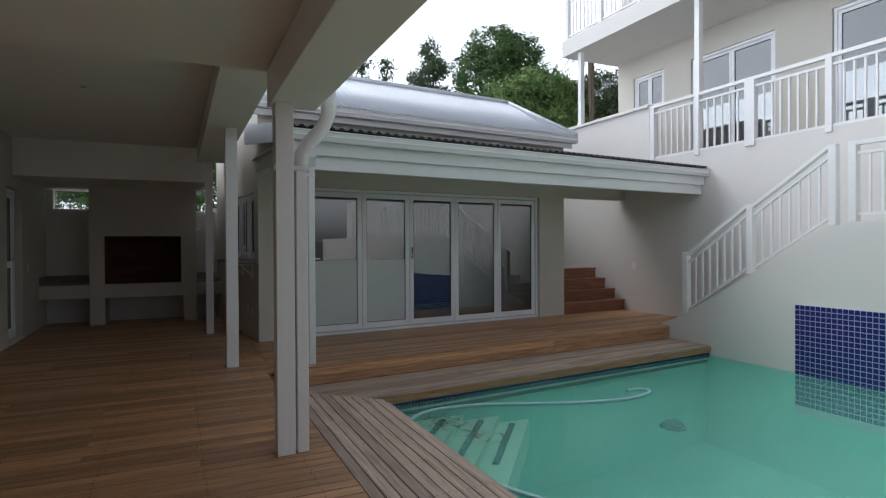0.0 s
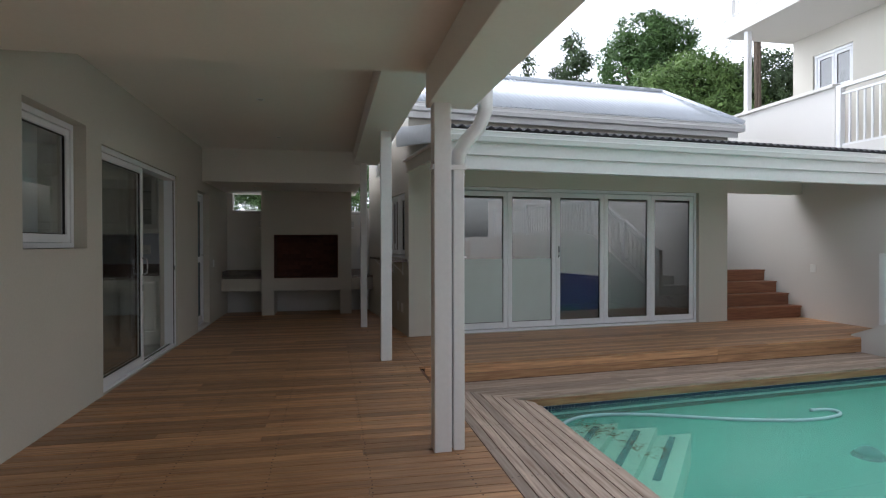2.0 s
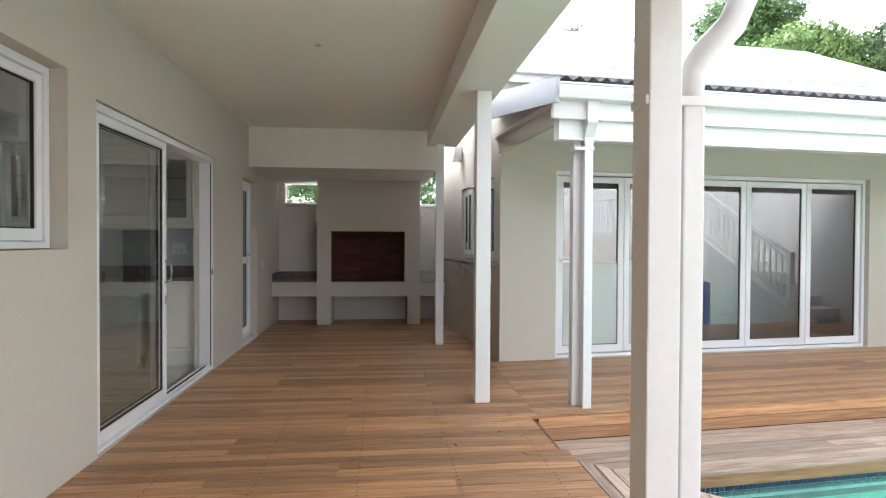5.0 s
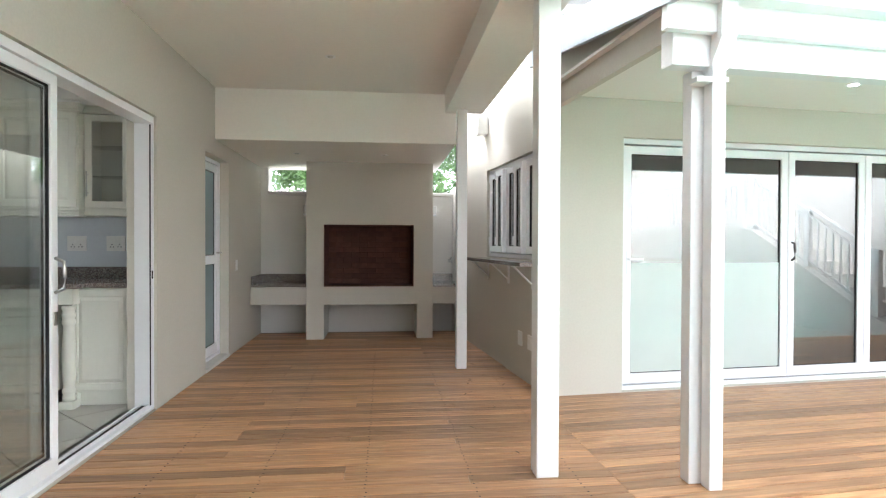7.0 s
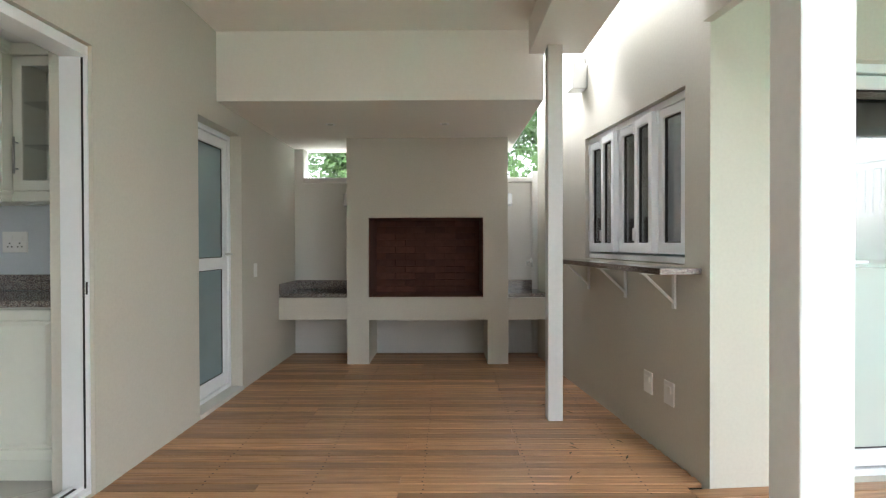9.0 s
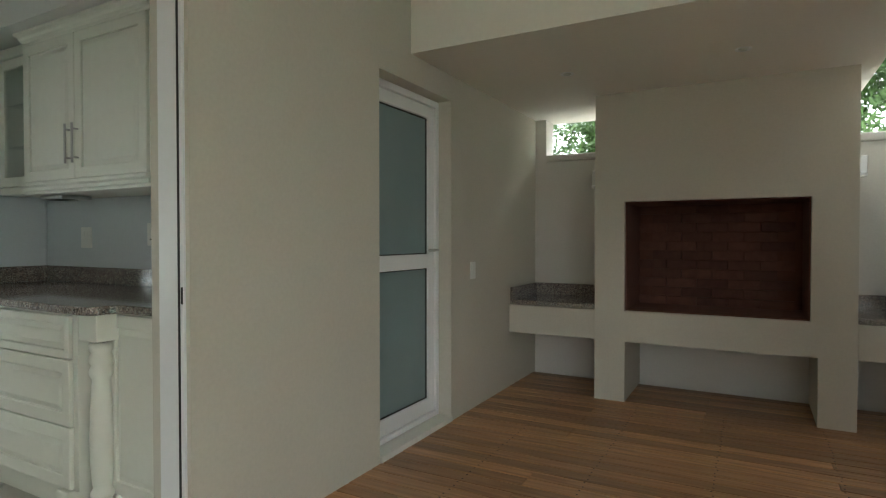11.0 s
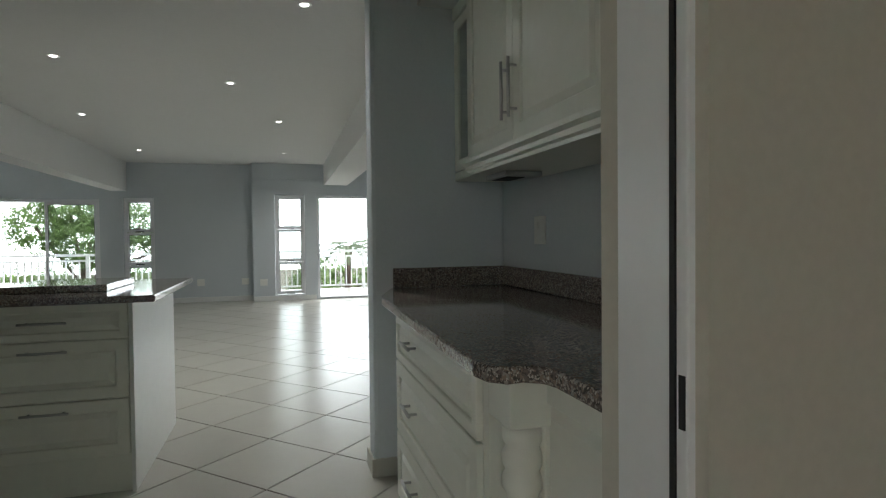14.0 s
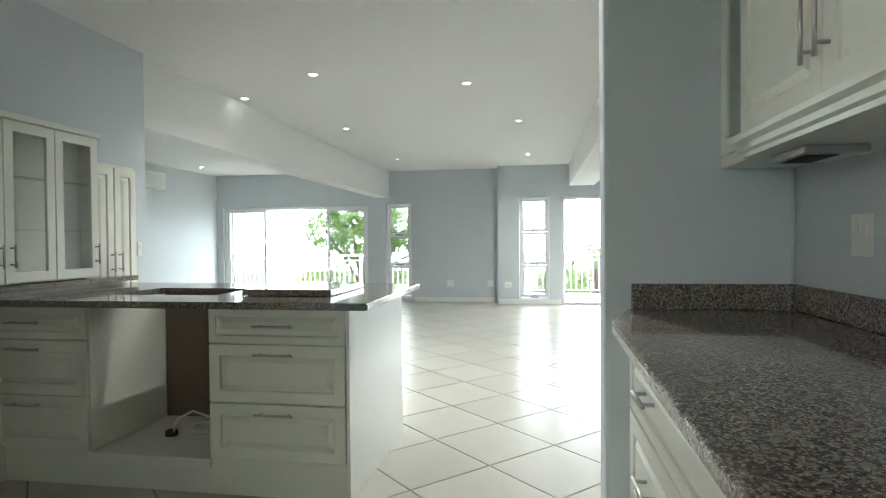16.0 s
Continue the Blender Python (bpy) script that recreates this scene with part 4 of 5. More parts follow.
def shaker_front(parent, w, h, m, name="door", handle=None, hlen=0.13, glazed=False):
    """A raised-panel front in its local xz plane facing -y; handle: (x, z, 'h' or 'v')."""
    f = 0.055 if h > 0.25 else 0.035
    bm = ring(w, h, -0.02, 0, f, None, 0.003)
    d = part(name, bm, CAB, parent)
    d.matrix_basis = m
    if not glazed:
        bm = bmesh.new()
        g = f + 0.028
        e = f - 0.004
        a = [bm.verts.new((x, -0.008, z)) for x, z in ((e, e), (w - e, e), (w - e, h - e), (e, h - e))]
        c = [bm.verts.new((x, -0.008, z)) for x, z in ((f + 0.006, f + 0.006), (w - f - 0.006, f + 0.006), (w - f - 0.006, h - f - 0.006), (f + 0.006, h - f - 0.006))]
        b = [bm.verts.new((x, -0.0185, z)) for x, z in ((g, g), (w - g, g), (w - g, h - g), (g, h - g))]
        bm.faces.new(b)
        for i in range(4):
            j = (i + 1) % 4
            bm.faces.new((a[i], a[j], c[j], c[i]))
            bm.faces.new((c[i], c[j], b[j], b[i]))
        part("panel", bm, CAB, d)
    if glazed:
        part("pane", box(f - 0.003, w - f + 0.003, -0.012, -0.008, f, h - f), GLASS_CLEAR, d).visible_shadow = False
    if handle:
        hx, hz, o = handle
        bm = bmesh.new()
        e = Vector((1, 0, 0)) if o == "h" else Vector((0, 0, 1))
        c = Vector((hx, -0.05, hz))
        tube(bm, [c - e * hlen / 2, c + e * hlen / 2], 0.006, 8)
        for k in (-0.36, 0.36):
            p = c + e * hlen * k
            tube(bm, [p, p + Vector((0, 0.031, 0))], 0.005, 6)
        part("handle", bm, STEEL, d, "brushed steel bar handle", True)
    return d


TOP = 0.925      # worktop height
TURNED = [(0.038, 0.0), (0.040, 0.03), (0.032, 0.045), (0.040, 0.06), (0.040, 0.075), (0.030, 0.09), (0.034, 0.11), (0.040, 0.20), (0.041, 0.30),
          (0.036, 0.42), (0.032, 0.50), (0.031, 0.52), (0.041, 0.535), (0.041, 0.555), (0.033, 0.57), (0.041, 0.585), (0.041, 0.605), (0.033, 0.62), (0.040, 0.635), (0.040, 0.66)]

c1 = thing("drawer_cabinet", "cream base cabinet with three panelled drawers", "cabinet", pose(-3.37, 7.635, 0))
part("body", box(0, 1.07, 0.0, 0.62, 0.13, 0.89, 0.002), CAB, c1)
for z0, z1 in ((0.69, 0.868), (0.405, 0.683), (0.14, 0.398)):
    shaker_front(c1, 0.98, z1 - z0, pose(0.06, -0.001, z0), "drawer", (0.30, (z1 - z0) * 0.58, "h"), 0.14)
for x in (0.13, 0.95):
    part("bracket_foot", box(x, x + 0.08, -0.03, 0.08, 0.045, 0.13, 0.008), CAB, c1)
    part("bracket_foot", box(x - 0.015, x + 0.095, -0.04, 0.09, 0.0, 0.045, 0.006), CAB, c1)
part("plinth", box(0.22, 0.94, 0.05, 0.08, 0.0, 0.13), CAB, c1)
fp = thing("filler_panel", "cream angled filler panel between the drawers and the wall", "panel", pose(0, 0, 0))
part("board", prism([(-3.816, 7.75), (-3.374, 7.645), (-3.374, 8.25), (-3.816, 8.25)], 0.10, 0.89), CAB, fp)
part("kickboard", prism([(-3.816, 7.80), (-3.374, 7.70), (-3.374, 8.25), (-3.816, 8.25)], 0.0, 0.10), CAB, fp)
tl = thing("turned_column", "cream turned timber column at the counter corner", "column", pose(-2.215, 7.682, 0))
part("shaft", lathe([(r * 1.12, z * 1.06 + 0.06) for r, z in TURNED], 22), CAB, tl, "", True)
part("base_block", box(-0.05, 0.05, -0.045, 0.05, 0, 0.06, 0.004), CAB, tl)
part("top_block", box(-0.07, 0.055, -0.052, 0.055, 0.77, 0.89, 0.004), CAB, tl)
part("backing", box(-0.07, -0.012, 0.06, 0.6, 0.1, 0.89), CAB, tl)
c2 = thing("door_cabinet", "cream base cabinet with a raised panel door", "cabinet", pose(-2.235, 7.735, 0))
part("body", box(0, 0.448, 0.0, 0.52, 0.10, 0.89, 0.002), CAB, c2)
shaker_front(c2, 0.43, 0.755, pose(0.01, -0.001, 0.12), "door", (0.025, 0.60, "v"), 0.2)
part("plinth", box(0.0, 0.448, 0.03, 0.06, 0.0, 0.10), CAB, c2)
part("bracket_foot", box(0.0, 0.06, -0.02, 0.06, 0.0, 0.11, 0.006), CAB, c2)
wt = thing("granite_worktop", "polished dark speckled granite worktop with upstand", "worktop", pose(0, 0, 0))
poly = [(-3.816, 7.69), (-3.48, 7.585), (-3.40, 7.575), (-2.15, 7.548), (-2.10, 7.558), (-2.07, 7.59), (-2.075, 7.625), (-2.055, 7.655), (-2.02, 7.665), (-1.785, 7.665), (-1.785, 8.286), (-3.816, 8.286)]
bm = prism(poly, TOP - 0.034, TOP)
bmesh.ops.bevel(bm, geom=[e for e in bm.edges], offset=0.006, segments=2, affect="EDGES", profile=0.5)
part("slab", bm, GRANITE, wt)
part("upstand", box(-3.798, -1.786, 8.268, 8.288, TOP + 0.001, TOP + 0.096, 0.003), GRANITE, wt)
part("side_upstand", box(-3.818, -3.799, 7.70, 8.288, TOP + 0.001, TOP + 0.096, 0.003), GRANITE, wt)

# wall cabinets
def open_case(parent, w, d, z0, z1, name="carcass"):
    """Sides, back, bottom and top of a case that is open at the front."""
    bm = bmesh.new()
    bx(bm, 0, 0.018, 0, d, z0, z1)
    bx(bm, w - 0.018, w, 0, d, z0, z1)
    bx(bm, 0.018, w - 0.018, d - 0.015, d, z0, z1)
    bx(bm, 0.018, w - 0.018, 0.0, d - 0.015, z0, z0 + 0.018)
    bx(bm, 0.018, w - 0.018, 0.0, d - 0.015, z1 - 0.018, z1)
    return part(name, bm, CAB, parent)


def mould(w, steps, d):
    """One stepped moulding from (out, z) points along its outer face, mitred round both ends."""
    bm = bmesh.new()
    loops = [[bm.verts.new(p) for p in ((-o * 0.4, d, z), (-o * 0.4, -o, z), (w + o * 0.4, -o, z), (w + o * 0.4, d, z))] for o, z in steps]
    for a, b in zip(loops, loops[1:]):
        for k in range(4):
            bm.faces.new((a[k], a[(k + 1) % 4], b[(k + 1) % 4], b[k]))
    bm.faces.new(loops[0][::-1])
    bm.faces.new(loops[-1])
    bmesh.ops.recalc_face_normals(bm, faces=bm.faces)
    return bm


PELMET = [(0.002, 0.0), (0.012, 0.0), (0.014, 0.012), (0.026, 0.018), (0.028, 0.034), (0.044, 0.044), (0.046, 0.058), (0.03, 0.061)]
CORNICE = [(0.006, 0.0), (0.012, 0.004), (0.014, 0.016), (0.03, 0.026), (0.036, 0.04), (0.054, 0.048), (0.056, 0.062), (0.05, 0.064)]
u1 = thing("glass_cabinet", "cream wall cabinet with a glazed door", "cabinet", pose(-3.816, 8.045, 1.445))
open_case(u1, 0.44, 0.24, 0.05, 0.80)
for z in (0.29, 0.54):
    part("glass_shelf", box(0.02, 0.42, 0.02, 0.22, z, z + 0.006), GLASS_CLEAR, u1)
shaker_front(u1, 0.436, 0.745, pose(0.002, -0.001, 0.052), "door", None, glazed=True)
part("pelmet", box(0, 0.44, -0.022, 0.24, 0.005, 0.048, 0.008), CAB, u1)
part("cornice", box(0, 0.44, -0.03, 0.24, 0.802, 0.862, 0.008), CAB, u1)
u2 = thing("wall_cabinet", "cream wall cabinet with two raised panel doors", "cabinet", pose(-3.372, 7.965, 1.432))
part("carcass", box(0, 1.09, 0, 0.32, 0.063, 0.81, 0.002), CAB, u2)
for x, w, hx in ((0.004, 0.49, 0.46), (0.498, 0.58, 0.03)):
    shaker_front(u2, w, 0.742, pose(x, -0.001, 0.066), "door", (hx, 0.175, "v"), 0.2)
part("pelmet", mould(1.09, PELMET, 0.32), CAB, u2, "moulded pelmet")
o = part("cornice", mould(1.09, CORNICE, 0.32), CAB, u2)
o.location = (0, 0, 0.812)
u3 = thing("wall_cabinet", "narrow cream glazed wall cabinet beside the sliding door", "cabinet", pose(-2.276, 8.045, 1.432))
open_case(u3, 0.44, 0.24, 0.063, 0.81)
for z in (0.32, 0.56):
    part("glass_shelf", box(0.02, 0.42, 0.02, 0.22, z, z + 0.006), GLASS_CLEAR, u3)
shaker_front(u3, 0.34, 0.742, pose(0.004, -0.001, 0.066), "door", (0.03, 0.19, "v"), 0.2, True)
part("end_stile", box(0.347, 0.44, -0.02, 0.0, 0.066, 0.808, 0.003), CAB, u3)
part("pelmet", box(0, 0.44, -0.025, 0.24, 0.005, 0.062, 0.006), CAB, u3)
part("cornice", box(0, 0.44, -0.035, 0.24, 0.812, 0.876, 0.008), CAB, u3)
ul = thing("cabinet_light", "slim grey extractor unit under the wall cabinet", "extractor", pose(-3.36, 8.02, 1.43))
part("housing", box(0, 0.22, 0, 0.16, -0.02, 0.001, 0.006), STEEL, ul)
part("lens", box(0.03, 0.19, 0.02, 0.10, -0.0225, -0.0205), SEAL, ul)
plate("double_switch", pose(-3.385, 8.289, 1.198), 0.105, 0.125, "white double switch plate on the grey wall", "switch", 2)
for x in (-2.72, -2.46, -2.15):
    plate("wall_socket", pose(x, 8.289, 1.215), 0.15, 0.125, "white power socket on the grey wall", "socket", 2, True)

# island
isl = thing("kitchen_island", "cream island base with drawers and an open oven bay", "island", pose(-3.985, 4.378, 0))
# local axes: x into the island is -world x, so parts are laid out directly in world directions
part("side_panel", box(-1.02, 0.0, 2.115, 2.132, 0.0, 0.893, 0.002), PLASTIC, isl, "plain white end panel")
part("kick", box(-0.06, -0.03, 0.0, 2.114, 0.0, 0.16), CAB, isl)
part("back_panel", box(-1.02, -1.0, 0.0, 2.114, 0.0, 0.893), CAB, isl)
bm = bmesh.new()
bx(bm, -0.6, -0.022, 1.44, 2.114, 0.16, 0.89)
part("drawer_carcass", bm, CAB, isl)
part("drawer_carcass", box(-0.6, -0.022, 0.0, 0.80, 0.16, 0.89), CAB, isl)
part("bay_floor", box(-0.62, -0.01, 0.801, 1.439, 0.15, 0.172, 0.003), CAB, isl)
part("bay_back", box(-0.64, -0.605, 0.801, 1.439, 0.1, 0.89), mat("raw_chipboard", (0.22, 0.17, 0.13), 0.85, grain=0.4, scale=30), isl, "raw board at the back of the bay")
part("bay_rail", box(-0.03, -0.005, 0.801, 1.439, 0.13, 0.155, 0.002), PLASTIC, isl)


def front_x(y, z):
    """A front facing +x whose local x runs along +y."""
    return Matrix(((0, -1, 0, -0.021), (1, 0, 0, y), (0, 0, 1, z), (0, 0, 0, 1)))


for y in (1.445, 0.13):
    for z0, z1 in ((0.725, 0.886), (0.448, 0.718), (0.18, 0.441)):
        shaker_front(isl, 0.665, z1 - z0, front_x(y, z0), "drawer", (0.33, (z1 - z0) * (0.5 if z1 > 0.8 else 0.84), "h"), 0.19)
it = thing("island_worktop", "polished speckled granite island top with a hob cut-out", "worktop", pose(0, 0, 0))
us, vs = (-5.02, -4.60, -4.20, -3.885), (4.34, 5.14, 5.73, 6.625)
bm = bmesh.new()
grid = [[[bm.verts.new((u, v, z)) for v in vs] for u in us] for z in (TOP - 0.032, TOP)]
for a in range(3):
    for b in range(3):
        if (a, b) == (1, 1):
            continue
        for g in grid:
            bm.faces.new((g[a][b], g[a + 1][b], g[a + 1][b + 1], g[a][b + 1]))
lo, hi = grid
loops = ([(0, 0), (1, 0), (2, 0), (3, 0), (3, 1), (3, 2), (3, 3), (2, 3), (1, 3), (0, 3), (0, 2), (0, 1)], [(1, 1), (2, 1), (2, 2), (1, 2)])
for lp in loops:
    for (a, b), (c, d) in zip(lp, lp[1:] + lp[:1]):
        bm.faces.new((lo[a][b], lo[c][d], hi[c][d], hi[a][b]))
bmesh.ops.recalc_face_normals(bm, faces=bm.faces)
bmesh.ops.bevel(bm, geom=[e for e in bm.edges if abs(e.calc_face_angle(0)) > 1.0], offset=0.005, segments=2, affect="EDGES")
part("slab", bm, GRANITE, it)
oc = thing("granite_offcut", "loose granite offcut lying on the island top", "stone slab", pose(-4.69, 5.90, TOP))
part("slab", box(0, 0.53, 0, 0.46, 0.001, 0.034, 0.004), GRANITE, oc)
bm = bmesh.new()
tube(bm, [(-4.25, 5.45, 0.19), (-4.22, 5.50, 0.28), (-4.20, 5.60, 0.33), (-4.22, 5.70, 0.29), (-4.25, 5.75, 0.22), (-4.3, 5.78, 0.19)], 0.006, 8)
cable = thing("power_cable", "loose white power cable coiled in the oven bay", "cable", pose(0, 0, 0))
part("lead", bm, PLASTIC, cable, "", True)
bm = bmesh.new()
tube(bm, [(-4.3 + 0.06 * math.cos(a * 0.7), 5.62 + 0.09 * math.sin(a * 0.7), 0.182 + 0.003 * a) for a in range(18)], 0.006, 8)
part("coil", bm, PLASTIC, cable, "", True)
bm = bmesh.new()
bx(bm, -4.28, -4.24, 5.41, 5.46, 0.173, 0.205, 0.004)
part("plug", bm, SEAL, cable, "black plug")

# display cabinet and pantry on the left wall
dc = thing("display_cabinet", "cream display cabinet with glazed doors and glass shelves", "cabinet", pose(-4.66, 4.568, 0.985))
open_box = bmesh.new()
bx(open_box, 0, 0.02, 0, 0.10, 0, 0.85)
bx(open_box, 1.25, 1.27, 0, 0.10, 0, 0.85)
bx(open_box, 0.02, 1.25, 0, 0.01, 0, 0.85)
bx(open_box, 0.02, 1.25, 0.01, 0.10, 0, 0.02)
bx(open_box, 0.02, 1.25, 0.01, 0.10, 0.83, 0.85)
part("carcass", open_box, CAB, dc)
for z in (0.28, 0.56):
    part("glass_shelf", box(0.02, 1.25, 0.012, 0.095, z, z + 0.006), GLASS_CLEAR, dc)
for i in range(4):
    d = shaker_front(dc, 0.312, 0.84, Matrix(((-1, 0, 0, 0.316 + i * 0.316), (0, -1, 0, 0.101), (0, 0, 1, 0.005), (0, 0, 0, 1))), "door", ((0.03 if i % 2 else 0.282), 0.14, "v"), 0.12, True)
part("cornice", box(-0.02, 1.29, 0, 0.125, 0.852, 0.885, 0.006), CAB, dc)
bc = thing("low_cabinet", "cream low cabinet under the display unit", "cabinet", pose(-4.88, 4.568, 0))
part("body", box(0, 1.15, 0, 0.12, 0, 0.948), CAB, bc)
part("worktop", box(-0.06, 1.20, 0, 0.17, 0.95, 0.98, 0.004), GRANITE, bc)
pd = thing("pantry_cupboard", "cream two-door pantry cupboard", "cupboard", pose(-5.10, 4.568, 0))
part("body", box(0, 0.42, 0, 0.02, 0, 1.71), CAB, pd)
for i in range(2):
    shaker_front(pd, 0.2, 1.67, Matrix(((-1, 0, 0, 0.205 + i * 0.21), (0, -1, 0, 0.021), (0, 0, 1, 0.02), (0, 0, 0, 1))), "door", ((0.17 if i else 0.03), 1.05, "v"), 0.13)
plate("wall_switch", Matrix(((-1, 0, 0, -5.17), (0, -1, 0, 4.568), (0, 0, 1, 1.15), (0, 0, 0, 1))), 0.04, 0.1, "white switch at the wall's end")

# far wall: windows, sliding doors, sockets, air conditioner, downlights


def on_far(y, z, x):
    return Matrix(((0, -1, 0, x), (1, 0, 0, y), (0, 0, 1, z), (0, 0, 0, 1)))


fs = thing("door_4", "white framed four-leaf sliding glass doors to the balcony", "door", on_far(1.005, 0.0, RX - 0.05), kind="structure")
outer_frame(fs, 3.07, 1.885, 0.05, 0.1)
for x, w in ((0.05, 0.85), (0.10, 0.78), (2.21, 0.81)):
    sash(fs, w, 1.80, 0.045, GLASS, "door_leaf", 0.035, pose(x, 0.015 if x != 0.10 else 0.055, 0.04))
for y, x, h, w, nm in ((4.455, RX - 0.05, 1.83, 0.50, "window_6"), (7.055, RX + 0.24, 1.89, 0.54, "window_7")):
    ww = thing(nm, "tall narrow white window with three panes", "window", on_far(y, 0.085, x), kind="structure")
    outer_frame(ww, w, h, 0.03, 0.08)
    ph = (h - 0.06) / 3
    for j in range(3):
        sw3 = sash(ww, w - 0.06, ph - 0.003, 0.042, GLASS, "sash", 0.04, pose(0.03, 0.02, 0.03 + j * ph))
        part("stay", box(w / 2 - 0.1, w / 2 + 0.04, -0.022, -0.001, 0.004, 0.02, 0.004), SEAL, sw3)
fd = thing("door_5", "open white framed sliding door to the balcony", "door", on_far(7.825, 0.0, RX + 0.24), kind="structure")
outer_frame(fd, 2.03, 1.965, 0.045, 0.1)
sash(fd, 1.02, 1.88, 0.045, GLASS, "door_leaf", 0.04, pose(0.95, 0.03, 0.04))
for y in (5.72, 6.50):
    plate("wall_socket", Matrix(((0, -1, 0, RX + 0.001), (1, 0, 0, y), (0, 0, 1, 0.36), (0, 0, 0, 1))), 0.13, 0.12, "white socket on the grey far wall", "socket", 1, group="far wall sockets")
plate("wall_socket", Matrix(((0, -1, 0, RX + 0.291), (1, 0, 0, 6.84), (0, 0, 1, 0.35), (0, 0, 0, 1))), 0.13, 0.12, "white socket on the grey far wall", "socket", 1, group="far wall sockets")
ac = thing("air_conditioner", "white split air conditioner on the side wall", "air conditioner", pose(-10.5, RS, 2.12))
part("casing", box(0, 0.85, 0.002, 0.2, 0.0, 0.27, 0.03), PLASTIC, ac)
part("flap", box(0.05, 0.80, 0.14, 0.2, -0.012, 0.004, 0.004), PLASTIC, ac)
SPOTS = [(-5.97, 5.56), (-6.46, 6.76), (-6.58, 4.63), (-8.16, 5.09), (-8.12, 7.16), (-10.8, 5.08), (-10.7, 7.23), (-4.55, 7.33), (-10.7, 9.3), (-11.0, 1.4)]
for x, y in SPOTS:
    dl = thing("ceiling_downlight", "small round lit downlight in the white ceiling", "downlight", pose(x, y, CEIL), group="kitchen downlights")
    part("ring", lathe([(0.024, 0.0), (0.040, -0.006), (0.043, 0.0)], 18), ALU, dl, "", True)
    part("lens", lathe([(0.001, -0.005), (0.02, -0.004), (0.025, -0.001)], 14), SPOT, dl, "", True)
    if y < 5.2:
        continue
    ld = bpy.data.lights.new("downlight_lamp", "SPOT")
    ld.energy, ld.spot_size, ld.spot_blend, ld.shadow_soft_size, ld.color = 17.0, radians(150), 1.0, 0.05, (1.0, 0.975, 0.94)
    lo = new("downlight_lamp", ld)
    lo.location = (x, y, CEIL - 0.02)
# skirting
for nm, b in (("skirting_far", (RX, RX + 0.014, 5.02, 6.66)), ("skirting_pier", (RX + 0.29, RX + 0.304, 6.66, 7.80)), ("skirting_nib", (-3.99, -3.81, 7.586, 7.598))):
    struct(nm, box(*b, 0.0, 0.09, 0.003), CEIL_IN if nm != "skirting_nib" else TILE, "low skirting at the wall's foot")
struct("skirting_nib_end", box(-3.818, -3.806, 7.586, 7.74, 0.0, 0.09, 0.003), TILE, "low skirting at the wall's foot")
railing("balcony_railing", "white railing of the sea-facing balcony",
        [(1.9 * k, -0.02, 0.88) for k in range(7)], 0.12, pose(-14.4, -0.5, 0, 0, 0, 90), post_w=0.07)

# ---- pool fittings ----


def wpt(u, v, z=0.0):
    p = W @ Vector((u, v, z))
    return (p.x, p.y)


ED, NR = Vector((0.63, 0.777)), Vector((0.777, -0.63))
for (px, py), zt in (((2.73, 4.70), -0.40), ((3.17, 4.75), -0.48), ((3.53, 4.74), -0.56)):
    ps = thing("pool_step", "pale pool step with a dark tiled nosing line", "step", pose(0, 0, 0), group="pool steps")
    p = Vector((px, py))
    a = p + NR * 0.15 + ED * 0.22
    b = a - ED * ((a.x - 2.03) / ED.x)
    part("tread", prism([tuple(a), (2.03, a.y), tuple(b)], zt - 0.3, zt), POOLWALL, ps)
    q = p - ED * 1.12
    part("nosing", prism([tuple(p + NR * 0.03), tuple(p - NR * 0.03), tuple(q - NR * 0.03), tuple(q + NR * 0.03)], zt + 0.002, zt + 0.008), MOSAIC_DARK, ps)
hose = thing("pool_hose", "pale blue floating pool cleaner hose", "hose", pose(0, 0, 0))
pts = [(2.08, 4.25), (2.26, 4.51), (2.61, 4.80), (3.16, 4.78), (3.96, 4.46), (4.57, 4.31), (4.99, 4.36), (5.12, 4.47), (5.06, 4.55), (4.87, 4.56)]
bm = bmesh.new()
sm = []
for i in range(len(pts) - 1):
    p0, p1, p2, p3 = (Vector((*pts[max(0, min(len(pts) - 1, i + k))], 0)) for k in (-1, 0, 1, 2))
    for s in range(6):
        t = s / 6
        sm.append(0.5 * ((2 * p1) + (p2 - p0) * t + (2 * p0 - 5 * p1 + 4 * p2 - p3) * t * t + (3 * p1 - p0 - 3 * p2 + p3) * t ** 3))
tube(bm, [(p.x, p.y, ZW + 0.012) for p in sm], 0.016, 8)
part("tube", bm, HOSE, hose, "", True)
bm = bmesh.new()
tube(bm, [(2.05, 3.4, ZW + 0.012), (2.34, 3.08, ZW + 0.012), (2.53, 2.68, ZW + 0.012), (2.75, 2.3, ZW + 0.01)], 0.016, 8)
part("tube", bm, HOSE, hose, "", True)
clean = thing("pool_cleaner", "dark pool cleaner lying under the water", "pool cleaner", pose(5.9, 4.85, -0.95))
part("body", lathe([(0.03, 0), (0.11, 0.02), (0.13, 0.04), (0.08, 0.08), (0.02, 0.10)], 20), mat("cleaner_blue", (0.03, 0.10, 0.15), 0.5, grain=0.2), clean, "", True)
part("skirt", lathe([(0.03, -0.01), (0.16, -0.01), (0.155, 0.01), (0.03, 0.015)], 20), MOSAIC_DARK, clean)
